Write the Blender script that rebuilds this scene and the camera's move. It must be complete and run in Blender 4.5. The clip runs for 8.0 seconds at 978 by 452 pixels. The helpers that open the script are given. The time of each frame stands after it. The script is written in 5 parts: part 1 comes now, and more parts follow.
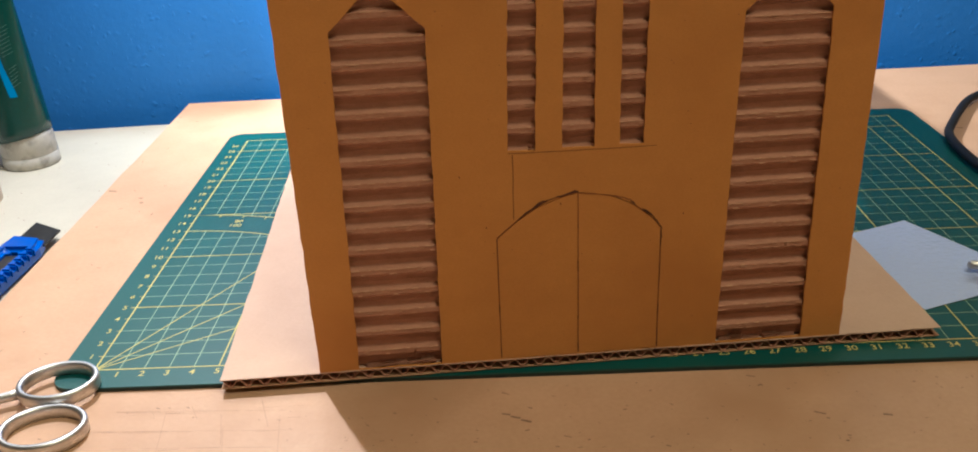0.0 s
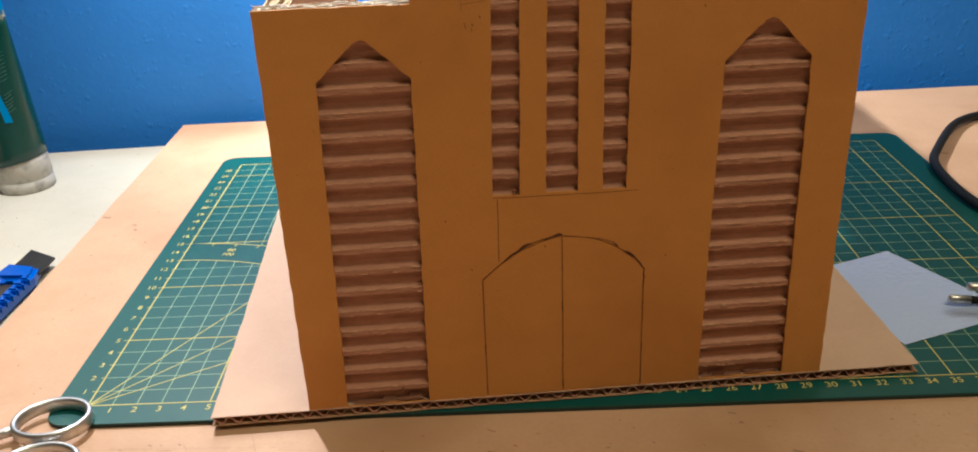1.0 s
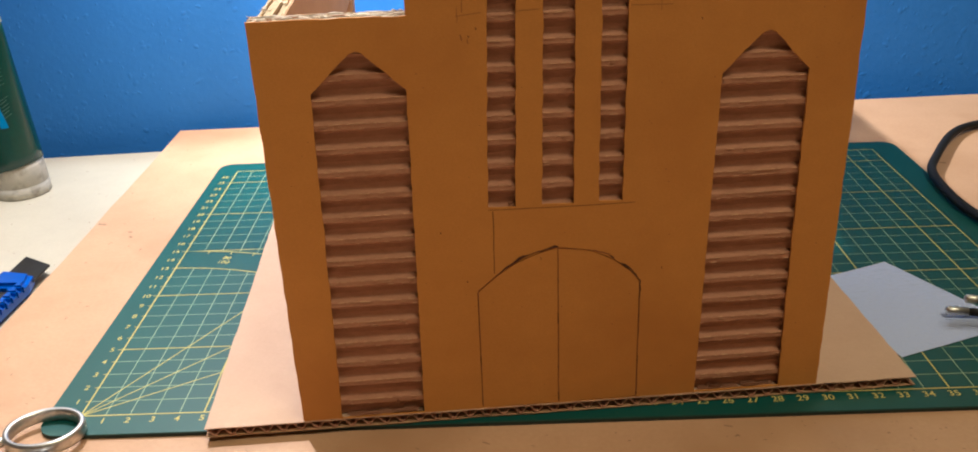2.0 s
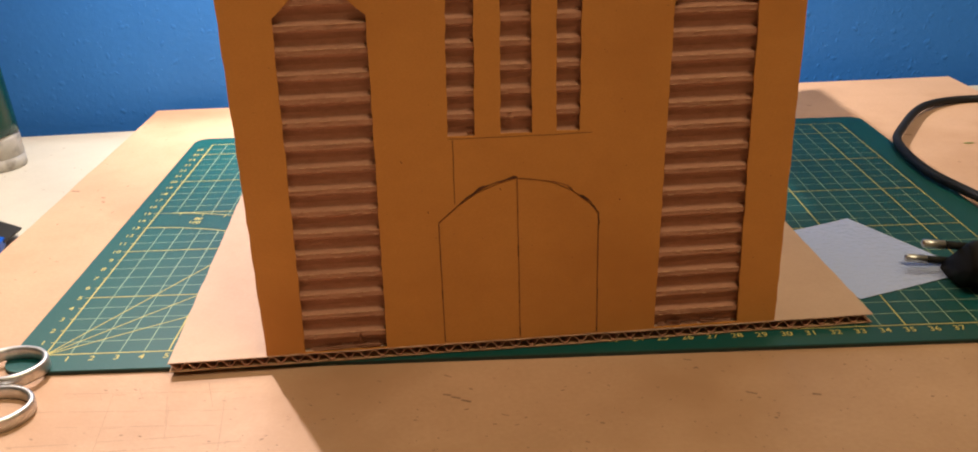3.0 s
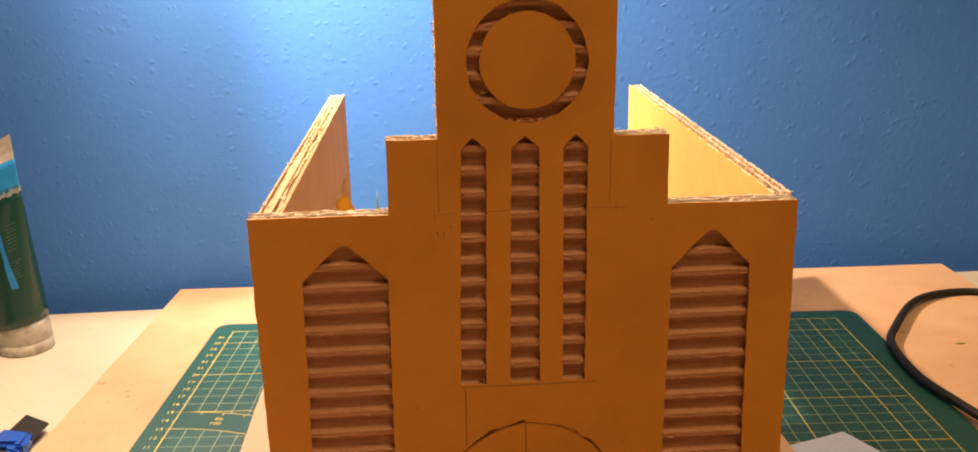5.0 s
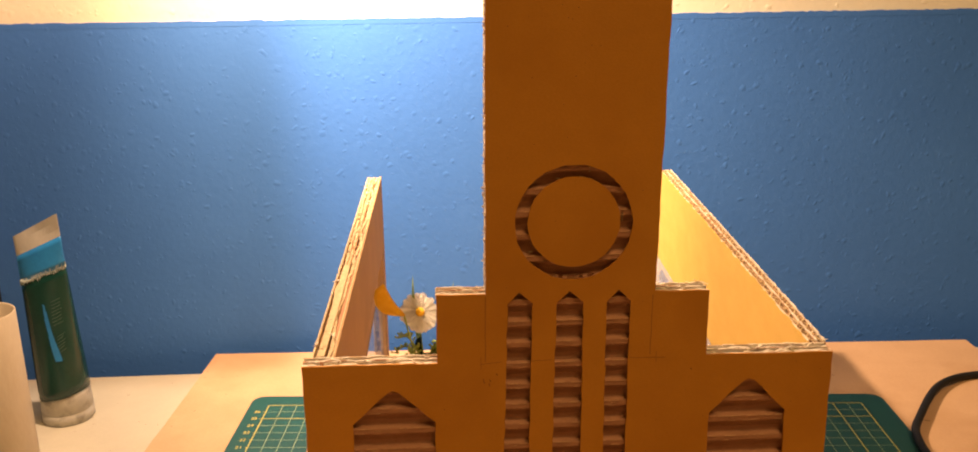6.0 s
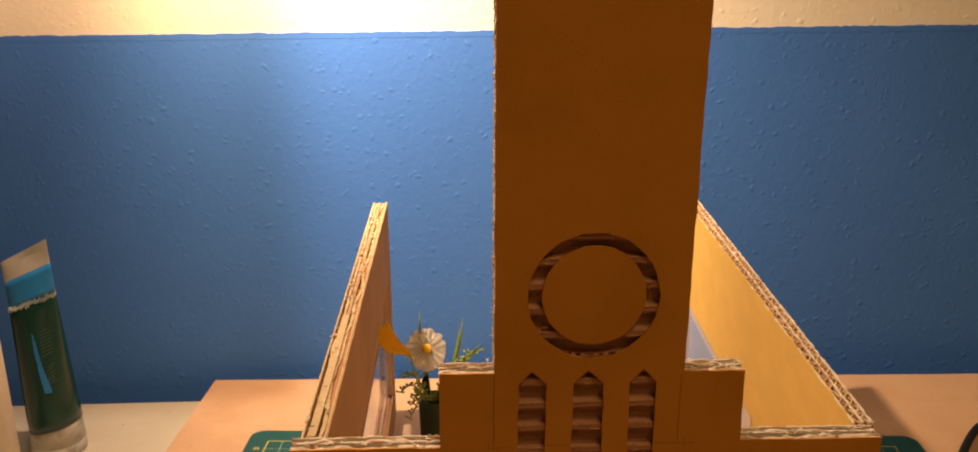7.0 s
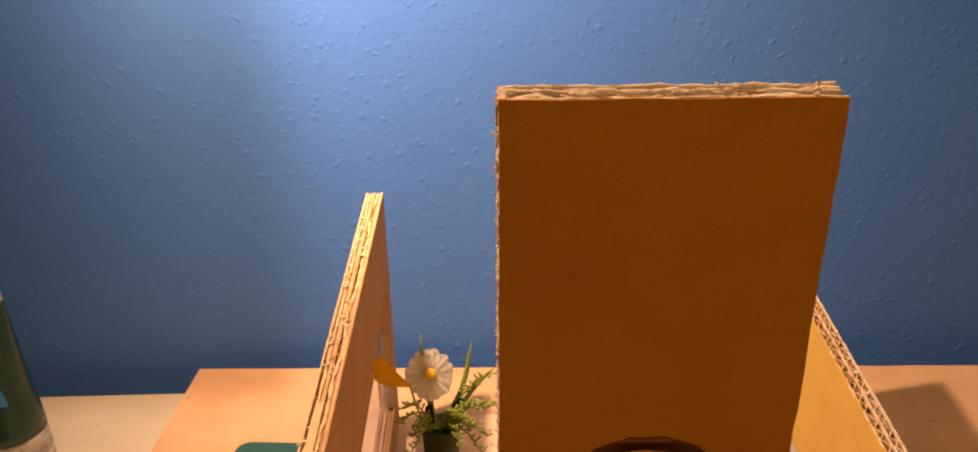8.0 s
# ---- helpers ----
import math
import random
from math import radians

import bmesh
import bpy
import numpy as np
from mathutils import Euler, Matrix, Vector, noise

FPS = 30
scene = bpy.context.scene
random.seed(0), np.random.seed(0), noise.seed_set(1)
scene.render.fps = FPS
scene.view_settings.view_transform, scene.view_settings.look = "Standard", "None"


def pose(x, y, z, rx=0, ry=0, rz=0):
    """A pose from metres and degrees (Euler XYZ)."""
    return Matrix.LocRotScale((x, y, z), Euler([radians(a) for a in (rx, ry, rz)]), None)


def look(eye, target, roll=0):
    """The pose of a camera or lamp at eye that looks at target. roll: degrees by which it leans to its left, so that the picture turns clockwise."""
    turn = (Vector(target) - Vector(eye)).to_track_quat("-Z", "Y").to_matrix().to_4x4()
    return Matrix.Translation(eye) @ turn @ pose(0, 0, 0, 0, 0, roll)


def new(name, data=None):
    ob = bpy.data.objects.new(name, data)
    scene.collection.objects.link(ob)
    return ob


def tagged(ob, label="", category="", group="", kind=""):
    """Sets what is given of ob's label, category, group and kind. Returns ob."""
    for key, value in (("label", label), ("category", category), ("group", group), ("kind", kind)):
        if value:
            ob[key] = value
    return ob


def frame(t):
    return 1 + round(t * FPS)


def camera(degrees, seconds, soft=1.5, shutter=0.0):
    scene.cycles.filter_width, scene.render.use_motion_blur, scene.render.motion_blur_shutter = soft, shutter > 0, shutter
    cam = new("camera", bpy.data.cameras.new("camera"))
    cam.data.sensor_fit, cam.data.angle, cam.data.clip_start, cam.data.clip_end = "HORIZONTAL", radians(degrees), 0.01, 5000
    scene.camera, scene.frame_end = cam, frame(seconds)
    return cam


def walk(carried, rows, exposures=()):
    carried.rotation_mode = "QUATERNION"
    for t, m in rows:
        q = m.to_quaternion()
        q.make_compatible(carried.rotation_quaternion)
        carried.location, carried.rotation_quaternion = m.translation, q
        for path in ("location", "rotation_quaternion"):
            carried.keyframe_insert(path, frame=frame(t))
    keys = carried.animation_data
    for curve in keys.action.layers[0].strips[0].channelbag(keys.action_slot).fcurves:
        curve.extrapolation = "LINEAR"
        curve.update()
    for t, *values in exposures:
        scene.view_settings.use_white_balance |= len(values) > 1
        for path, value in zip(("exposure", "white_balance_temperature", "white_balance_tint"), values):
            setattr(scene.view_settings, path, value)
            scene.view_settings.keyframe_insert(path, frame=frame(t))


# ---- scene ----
cam = camera(54.80, 8.0, soft=1.8)
PATH = [
    (0, (0.14206, -0.32918, 0.20514), (0.2430, 1.4815, -0.6382), -2.52),
    (0.5, (0.14536, -0.33107, 0.21367), (0.2446, 1.4791, -0.6311), -2.65),
    (0.7, (0.14620, -0.33070, 0.21720), (0.2390, 1.4798, -0.6277), -2.57),
    (1, (0.14711, -0.32906, 0.22156), (0.2531, 1.4817, -0.6211), -2.45),
    (1.5, (0.14837, -0.32614, 0.22389), (0.2606, 1.4834, -0.6205), -2.20),
    (1.7, (0.14837, -0.32614, 0.22389), (0.2573, 1.4834, -0.6126), -2.20),
    (2.8, (0.15363, -0.33452, 0.22002), (0.2771, 1.4776, -0.6172), -2.01),
    (3, (0.15679, -0.34579, 0.19413), (0.2917, 1.4862, -0.5968), -1.91),
    (3.5, (0.15943, -0.37326, 0.18467), (0.3032, 1.5210, -0.4406), -1.84),
    (3.6, (0.16006, -0.37286, 0.18661), (0.3038, 1.5230, -0.4338), -1.74),
    (4, (0.15827, -0.37800, 0.19733), (0.3099, 1.5343, -0.3683), -1.71),
    (4.2, (0.15886, -0.37525, 0.21245), (0.3048, 1.5417, -0.3390), -1.68),
    (5.3, (0.15476, -0.35095, 0.26468), (0.2803, 1.5656, -0.2932), -1.15),
    (5.5, (0.15367, -0.35246, 0.27799), (0.2667, 1.5660, -0.2757), -1.18),
    (5.8, (0.14840, -0.35160, 0.29630), (0.2536, 1.5648, -0.2662), -0.92),
    (6, (0.14576, -0.35088, 0.30785), (0.2447, 1.5685, -0.2456), -0.74),
    (6.2, (0.14510, -0.35040, 0.31850), (0.2328, 1.5692, -0.2358), -0.64),
    (6.5, (0.14498, -0.34681, 0.31879), (0.2319, 1.5754, -0.2266), -0.49),
    (6.7, (0.14590, -0.33630, 0.31960), (0.2340, 1.5844, -0.2310), -0.49),
    (6.9, (0.14830, -0.31790, 0.32180), (0.2245, 1.6010, -0.2367), -0.50),
    (7, (0.14964, -0.30740, 0.32452), (0.2174, 1.6056, -0.2551), -0.50),
    (7.2, (0.15240, -0.28600, 0.33400), (0.2060, 1.6146, -0.2864), -0.56),
    (7.35, (0.15430, -0.26930, 0.34280), (0.2065, 1.6242, -0.2990), -0.60),
    (7.5, (0.15596, -0.25187, 0.35090), (0.2007, 1.6320, -0.3192), -0.65),
    (7.75, (0.15780, -0.22050, 0.35955), (0.1969, 1.6328, -0.3914), -0.92),
    (8, (0.15911, -0.18754, 0.36465), (0.1723, 1.6227, -0.4857), -1.18),
]
walk(cam, [(t, look(eye, target, roll)) for t, eye, target, roll in PATH],
     exposures=[(0.0, 0.44, 4450, 2), (0.8, 0.40, 4550, 2), (1.7, 0.40, 4650, 3), (3.0, 0.46, 5100, 9), (3.5, 0.52, 4900, 6), (4.2, 0.48, 5450, 8),
                (5.5, 0.36, 7800, 23), (6.0, 0.05, 8100, 21), (6.5, -0.34, 7600, 17), (7.0, -0.66, 8000, 22), (7.5, -0.82, 8300, 27), (8.0, -0.58, 9200, 34)])

# ---- world and lights ----
world = bpy.data.worlds.new("room_air")
scene.world = world
world.use_nodes = True
world.node_tree.nodes["Background"].inputs["Color"].default_value = (0.9, 0.8, 0.65, 1)
world.node_tree.nodes["Background"].inputs["Strength"].default_value = 0.02

WALL_Y, TABLE_Z, BOARD_Z = 0.385, -0.013, -0.002
LAMP = Vector((-0.020, 0.228, 0.505))
bulb_light = bpy.data.lights.new("bulb_light", "SPOT")
bulb_light.spot_size, bulb_light.spot_blend = radians(176), 0.2
bulb_light.energy, bulb_light.color, bulb_light.shadow_soft_size = 11.2, (1.0, 0.775, 0.605), 0.006
bulb_ob = new("bulb_light", bulb_light)
bulb_ob.matrix_world = look(LAMP, (0.075, 0.375, 0.10))
# extra spot at the bulb, added to brighten the wall's lit patch
beam_light = bpy.data.lights.new("added_wall_beam", "SPOT")
beam_light.spot_size, beam_light.spot_blend = radians(93), 1.0
beam_light.energy, beam_light.color, beam_light.shadow_soft_size = 26.8, (1.0, 0.785, 0.55), 0.010
beam_ob = new("added_wall_beam", beam_light)
beam_ob.matrix_world = look(LAMP, (0.100, WALL_Y, 0.28))
# unseen overhead fill, added to brighten the face of the house
room_light = bpy.data.lights.new("room_fill_light", "AREA")
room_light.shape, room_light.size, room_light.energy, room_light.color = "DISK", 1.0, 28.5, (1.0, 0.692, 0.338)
room_ob = new("room_fill_light", room_light)
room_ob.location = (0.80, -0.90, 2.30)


# ---- materials ----
def nodes_of(name):
    m = bpy.data.materials.new(name)
    m.use_nodes = True
    nt = m.node_tree
    return m, nt, nt.nodes["Principled BSDF"]


def add(nt, kind, **values):
    n = nt.nodes.new(kind)
    for k, v in values.items():
        n.inputs[k].default_value = v
    return n


def surface(name, a, b, scale=30.0, stretch=(1, 1, 1), rough=0.8, metal=0.0, bump=0.0, bump_scale=400.0, detail=6.0,
            fine=0.5, spec=0.5, stain=None, stain_scale=6.0, relief=0.0006):
    """Two-scale noise between the colours a and b, a fine bump, and soft stains."""
    m, nt, p = nodes_of(name)
    tc = nt.nodes.new("ShaderNodeTexCoord")
    mp = add(nt, "ShaderNodeMapping")
    mp.inputs["Scale"].default_value = stretch
    nt.links.new(tc.outputs["Object"], mp.inputs["Vector"])
    n1 = add(nt, "ShaderNodeTexNoise", Scale=scale, Detail=detail, Roughness=0.6)
    n2 = add(nt, "ShaderNodeTexNoise", Scale=bump_scale, Detail=3.0, Roughness=0.6)
    nt.links.new(mp.outputs["Vector"], n1.inputs["Vector"])
    nt.links.new(mp.outputs["Vector"], n2.inputs["Vector"])
    mix = nt.nodes.new("ShaderNodeMix")
    mix.data_type = "FLOAT"
    mix.inputs["Factor"].default_value = fine * 0.6
    nt.links.new(n1.outputs["Fac"], mix.inputs["A"])
    nt.links.new(n2.outputs["Fac"], mix.inputs["B"])
    ramp = nt.nodes.new("ShaderNodeValToRGB")
    ramp.color_ramp.elements[0].position, ramp.color_ramp.elements[1].position = 0.34, 0.66
    ramp.color_ramp.elements[0].color, ramp.color_ramp.elements[1].color = (*a, 1), (*b, 1)
    nt.links.new(mix.outputs["Result"], ramp.inputs["Fac"])
    colour = ramp.outputs["Color"]
    if stain:
        n3 = add(nt, "ShaderNodeTexNoise", Scale=stain_scale, Detail=4.0, Roughness=0.55)
        nt.links.new(tc.outputs["Object"], n3.inputs["Vector"])
        r3 = nt.nodes.new("ShaderNodeValToRGB")
        r3.color_ramp.elements[0].position, r3.color_ramp.elements[1].position = 0.5, 0.72
        nt.links.new(n3.outputs["Fac"], r3.inputs["Fac"])
        mc = nt.nodes.new("ShaderNodeMix")
        mc.data_type = "RGBA"
        nt.links.new(r3.outputs["Color"], mc.inputs["Factor"])
        nt.links.new(colour, mc.inputs["A"])
        mc.inputs["B"].default_value = (*stain, 1)
        colour = mc.outputs["Result"]
    nt.links.new(colour, p.inputs["Base Color"])
    p.inputs["Roughness"].default_value, p.inputs["Metallic"].default_value = rough, metal
    p.inputs["Specular IOR Level"].default_value = spec
    if bump:
        bp = add(nt, "ShaderNodeBump", Strength=bump, Distance=relief)
        nt.links.new(n2.outputs["Fac"], bp.inputs["Height"])
        nt.links.new(bp.outputs["Normal"], p.inputs["Normal"])
    return m


KRAFT = surface("kraft_card", (0.43, 0.265, 0.14), (0.51, 0.315, 0.17), 60, (1, 1, 1), 0.85, bump=0.25, bump_scale=900, spec=0.3,
                stain=(0.40, 0.235, 0.12), stain_scale=9)
OCHRE = surface("ochre_card", (0.52, 0.223, 0.032), (0.58, 0.259, 0.040), 45, (1, 1, 2), 0.75, bump=0.14, bump_scale=900, spec=0.35, fine=0.9,
                stain=(0.475, 0.195, 0.026), stain_scale=14)
CORE = surface("fluted_paper", (0.405, 0.202, 0.118), (0.515, 0.270, 0.164), 150, (1, 3, 3), 0.9, bump=0.5, bump_scale=1200, spec=0.2)
TORN = surface("torn_paper", (0.58, 0.45, 0.27), (0.72, 0.58, 0.37), 300, (1, 1, 1), 0.95, bump=0.6, bump_scale=1500, spec=0.2)
PENCIL = surface("cut_line", (0.055, 0.019, 0.007), (0.12, 0.042, 0.014), 300, rough=0.9)
MAT_GREEN = surface("mat_green", (0.0035, 0.066, 0.060), (0.0055, 0.082, 0.074), 12, rough=0.48, bump=0.2, bump_scale=1500, spec=0.55,
                    stain=(0.0045, 0.061, 0.054), stain_scale=10)
MAT_SIDE = surface("mat_rubber", (0.012, 0.02, 0.018), (0.02, 0.035, 0.03), 200, rough=0.8)
PRINT_BOLD = surface("yellow_print", (0.52, 0.44, 0.10), (0.66, 0.57, 0.15), 200, rough=0.6)
PRINT_FINE = surface("pale_print", (0.33, 0.48, 0.30), (0.46, 0.56, 0.34), 90, rough=0.6)
BOARD = surface("hardboard", (0.49, 0.302, 0.172), (0.585, 0.374, 0.224), 16, (1, 1, 1), 0.55, bump=0.15, bump_scale=500, spec=0.4,
                stain=(0.45, 0.268, 0.142), stain_scale=11)
SCRATCH = surface("scratch_dirt", (0.20, 0.125, 0.075), (0.32, 0.205, 0.13), 200, rough=0.9)
TABLE = surface("white_laminate", (0.46, 0.425, 0.335), (0.53, 0.492, 0.39), 20, rough=0.55, bump=0.08, bump_scale=600,
                stain=(0.43, 0.395, 0.305), stain_scale=8)
BLUE = surface("blue_wall_paint", (0.043, 0.172, 0.56), (0.051, 0.195, 0.615), 9, rough=0.58, bump=0.32, bump_scale=190, relief=0.0008, spec=0.22,
               stain=(0.045, 0.177, 0.57), stain_scale=4)
WHITE_WALL = surface("white_wall_paint", (0.76, 0.73, 0.60), (0.84, 0.81, 0.68), 9, rough=0.7, bump=0.32, bump_scale=190, relief=0.0008)
ROOM = surface("room_paint", (0.45, 0.41, 0.34), (0.50, 0.46, 0.39), 3, rough=0.9)
STEEL = surface("brushed_steel", (0.55, 0.54, 0.52), (0.66, 0.65, 0.63), 200, (1, 6, 1), 0.40, metal=1.0, bump=0.05, bump_scale=800)
BLADE = surface("dark_blade", (0.035, 0.033, 0.032), (0.06, 0.055, 0.05), 80, rough=0.4, metal=0.6)
BLUE_PLASTIC = surface("blue_plastic", (0.005, 0.065, 0.40), (0.008, 0.085, 0.48), 40, rough=0.35, spec=0.5)
BLACK = surface("black_rubber", (0.006, 0.006, 0.006), (0.012, 0.011, 0.010), 200, rough=0.62, spec=0.3, bump=0.1, bump_scale=900)
TUBE_GREEN = surface("dark_green_plastic", (0.003, 0.038, 0.030), (0.005, 0.054, 0.042), 20, rough=0.25)
TUBE_BLUE = surface("bright_blue_plastic", (0.006, 0.16, 0.45), (0.012, 0.23, 0.55), 25, rough=0.3)
CAP_DIRTY = surface("smudged_milky_plastic", (0.40, 0.385, 0.335), (0.50, 0.48, 0.42), 60, rough=0.4, stain=(0.20, 0.185, 0.15), stain_scale=95)
TUBE_WHITE = surface("milky_plastic", (0.44, 0.43, 0.39), (0.54, 0.52, 0.47), 60, rough=0.35)
GREY_PRINT = surface("grey_print", (0.36, 0.42, 0.38), (0.46, 0.50, 0.46), 60, rough=0.5)
DARK_PRINT = surface("dim_print", (0.05, 0.12, 0.10), (0.08, 0.16, 0.13), 60, rough=0.5)
CREAM = surface("cream_card", (0.38, 0.31, 0.21), (0.45, 0.375, 0.265), 30, (1, 1, 0.3), 0.7, bump=0.15, bump_scale=600)
PETAL = surface("white_petal", (0.92, 0.91, 0.87), (0.96, 0.95, 0.92), 90, rough=0.8)
YELLOW = surface("yellow_petal", (0.86, 0.53, 0.05), (0.93, 0.63, 0.09), 120, rough=0.7, bump=0.3)
POLLEN = surface("pollen_yellow", (0.72, 0.42, 0.04), (0.82, 0.52, 0.07), 400, rough=0.9, bump=0.4)
LEAF = surface("leaf_green", (0.30, 0.40, 0.09), (0.43, 0.53, 0.16), 60, rough=0.6)
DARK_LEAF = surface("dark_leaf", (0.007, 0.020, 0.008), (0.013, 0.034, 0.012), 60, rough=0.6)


def let_light_through(m, share):
    """Thin petals and leaves pass part of the light that falls on their back."""
    nt = m.node_tree
    p = nt.nodes["Principled BSDF"]
    tr = nt.nodes.new("ShaderNodeBsdfTranslucent")
    mx = add(nt, "ShaderNodeMixShader", Fac=share)
    nt.links.new(p.inputs["Base Color"].links[0].from_socket, tr.inputs["Color"])
    nt.links.new(p.outputs["BSDF"], mx.inputs[1])
    nt.links.new(tr.outputs["BSDF"], mx.inputs[2])
    nt.links.new(mx.outputs["Shader"], nt.nodes["Material Output"].inputs["Surface"])


let_light_through(PETAL, 0.55)
let_light_through(TORN, 0.2)
let_light_through(YELLOW, 0.4)
FUZZ = surface("frayed_paper", (0.83, 0.755, 0.625), (0.91, 0.85, 0.745), 300, (1, 1, 1), 0.95, bump=0.5, bump_scale=1500, spec=0.2)
let_light_through(FUZZ, 0.3)
EDGE = surface("pale_wave_paper", (0.60, 0.44, 0.25), (0.74, 0.57, 0.36), 300, (1, 1, 1), 0.95, bump=0.4, bump_scale=1500, spec=0.2)
PEEL = surface("peeled_paper", (0.46, 0.262, 0.145), (0.57, 0.342, 0.200), 500, (1, 1, 1), 0.95, bump=0.4, bump_scale=1500, spec=0.2)
FAINT = surface("faint_pencil", (0.26, 0.105, 0.026), (0.36, 0.150, 0.034), 500, rough=0.9)
CUT = surface("brown_cut", (0.16, 0.052, 0.014), (0.25, 0.085, 0.022), 500, rough=0.9)
let_light_through(LEAF, 0.45)
LAMP_METAL = surface("grey_enamel", (0.25, 0.25, 0.25), (0.3, 0.3, 0.3), 40, rough=0.4)

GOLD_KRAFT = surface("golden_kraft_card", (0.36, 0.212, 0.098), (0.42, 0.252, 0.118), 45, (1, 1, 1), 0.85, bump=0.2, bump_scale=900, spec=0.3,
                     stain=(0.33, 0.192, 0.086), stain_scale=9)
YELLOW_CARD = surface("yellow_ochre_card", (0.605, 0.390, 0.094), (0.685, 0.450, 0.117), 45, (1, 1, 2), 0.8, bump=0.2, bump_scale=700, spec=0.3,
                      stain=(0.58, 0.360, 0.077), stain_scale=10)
# mostly clear, so that the added hood only dims the wall's left side
DIM_HOOD, nt_, p_ = nodes_of("dimming_hood")
p_.inputs["Base Color"].default_value = (0.5, 0.5, 0.5, 1)
t_ = add(nt_, "ShaderNodeBsdfTransparent", Color=(1, 0.95, 0.9, 1))
x_ = add(nt_, "ShaderNodeMixShader", Fac=0.79)
nt_.links.new(p_.outputs["BSDF"], x_.inputs[1])
nt_.links.new(t_.outputs["BSDF"], x_.inputs[2])
nt_.links.new(x_.outputs["Shader"], nt_.nodes["Material Output"].inputs["Surface"])
PALE_CARD = surface("pale_card", (0.54, 0.365, 0.245), (0.60, 0.42, 0.29), 40, (1, 1, 1), 0.7, bump=0.12, bump_scale=800, spec=0.4,
                    stain=(0.51, 0.338, 0.222), stain_scale=8)
CLEAR, nt_, p_ = nodes_of("clear_film")
p_.inputs["Base Color"].default_value = (0.75, 0.82, 0.95, 1)
p_.inputs["Roughness"].default_value = 0.12
t_ = add(nt_, "ShaderNodeBsdfTransparent", Color=(0.95, 0.97, 1, 1))
x_ = add(nt_, "ShaderNodeMixShader", Fac=0.72)
nt_.links.new(p_.outputs["BSDF"], x_.inputs[1])
nt_.links.new(t_.outputs["BSDF"], x_.inputs[2])
nt_.links.new(x_.outputs["Shader"], nt_.nodes["Material Output"].inputs["Surface"])
FILM, nt_, p_ = nodes_of("plastic_film")
# the blue wall's reflection is put into this base colour
p_.inputs["Base Color"].default_value = (0.58, 0.67, 1.0, 1)
p_.inputs["Roughness"].default_value = 0.22
p_.inputs["Transmission Weight"].default_value = 0.12
n_ = add(nt_, "ShaderNodeTexNoise", Scale=30.0, Detail=2.0)
b_ = add(nt_, "ShaderNodeBump", Strength=0.22, Distance=0.003)
nt_.links.new(n_.outputs["Fac"], b_.inputs["Height"])
nt_.links.new(b_.outputs["Normal"], p_.inputs["Normal"])


# ---- mesh helpers ----
def link_mesh(name, bm, material, smooth=False):
    me = bpy.data.meshes.new(name)
    bmesh.ops.recalc_face_normals(bm, faces=bm.faces[:])
    bm.to_mesh(me)
    bm.free()
    for mat in material if isinstance(material, (list, tuple)) else [material]:
        me.materials.append(mat)
    if smooth:
        me.polygons.foreach_set("use_smooth", [True] * len(me.polygons))
    return new(name, me)


def part(name, bm, material, parent, label="", smooth=False):
    ob = link_mesh(name, bm, material, smooth)
    ob.parent = parent
    if parent is not None and parent.matrix_basis != Matrix():
        ob.matrix_parent_inverse = parent.matrix_basis.inverted()
    if label:
        ob["label"] = label
    return ob


def thing(name, at, label, category, group="", kind=""):
    ob = new(name)
    ob.empty_display_size = 0.02
    ob.location = at
    return tagged(ob, label, category, group, kind)


def box(bm, lo, hi, m=None):
    vs = [bm.verts.new((x, y, z)) for x in (lo[0], hi[0]) for y in (lo[1], hi[1]) for z in (lo[2], hi[2])]
    for f in ((0, 1, 3, 2), (4, 6, 7, 5), (0, 4, 5, 1), (2, 3, 7, 6), (0, 2, 6, 4), (1, 5, 7, 3)):
        bm.faces.new([vs[i] for i in f])
    if m is not None:
        bmesh.ops.transform(bm, matrix=m, verts=vs)
    return vs


def rough_loop(points, step, jitter, rng):
    """A closed outline cut into short steps, with a slight waver from the knife."""
    out = []
    for i, a in enumerate(points):
        b = points[(i + 1) % len(points)]
        d = math.dist(a, b)
        n = max(1, int(d / step))
        nx, ny = -(b[1] - a[1]) / d, (b[0] - a[0]) / d
        for k in range(n):
            f = k / n
            j = rng.uniform(-jitter, jitter) if k else 0
            out.append((a[0] + (b[0] - a[0]) * f + nx * j, a[1] + (b[1] - a[1]) * f + ny * j))
    return out


def sheet(loops, place, w0, w1):
    """A flat sheet with holes: loops of (u, v), the first the outline; place(u, v, w) gives the point."""
    bm = bmesh.new()
    edges = []
    for loop in loops:
        vs = [bm.verts.new(place(u, v, w0)) for u, v in loop]
        edges += [bm.edges.new((vs[i], vs[(i + 1) % len(vs)])) for i in range(len(vs))]
    faces = [g for g in bmesh.ops.triangle_fill(bm, use_beauty=True, edges=edges)["geom"] if isinstance(g, bmesh.types.BMFace)]
    shift = Vector(place(0, 0, w1)) - Vector(place(0, 0, w0))
    ret = bmesh.ops.extrude_face_region(bm, geom=faces)
    bmesh.ops.translate(bm, verts=[g for g in ret["geom"] if isinstance(g, bmesh.types.BMVert)], vec=shift)
    return bm


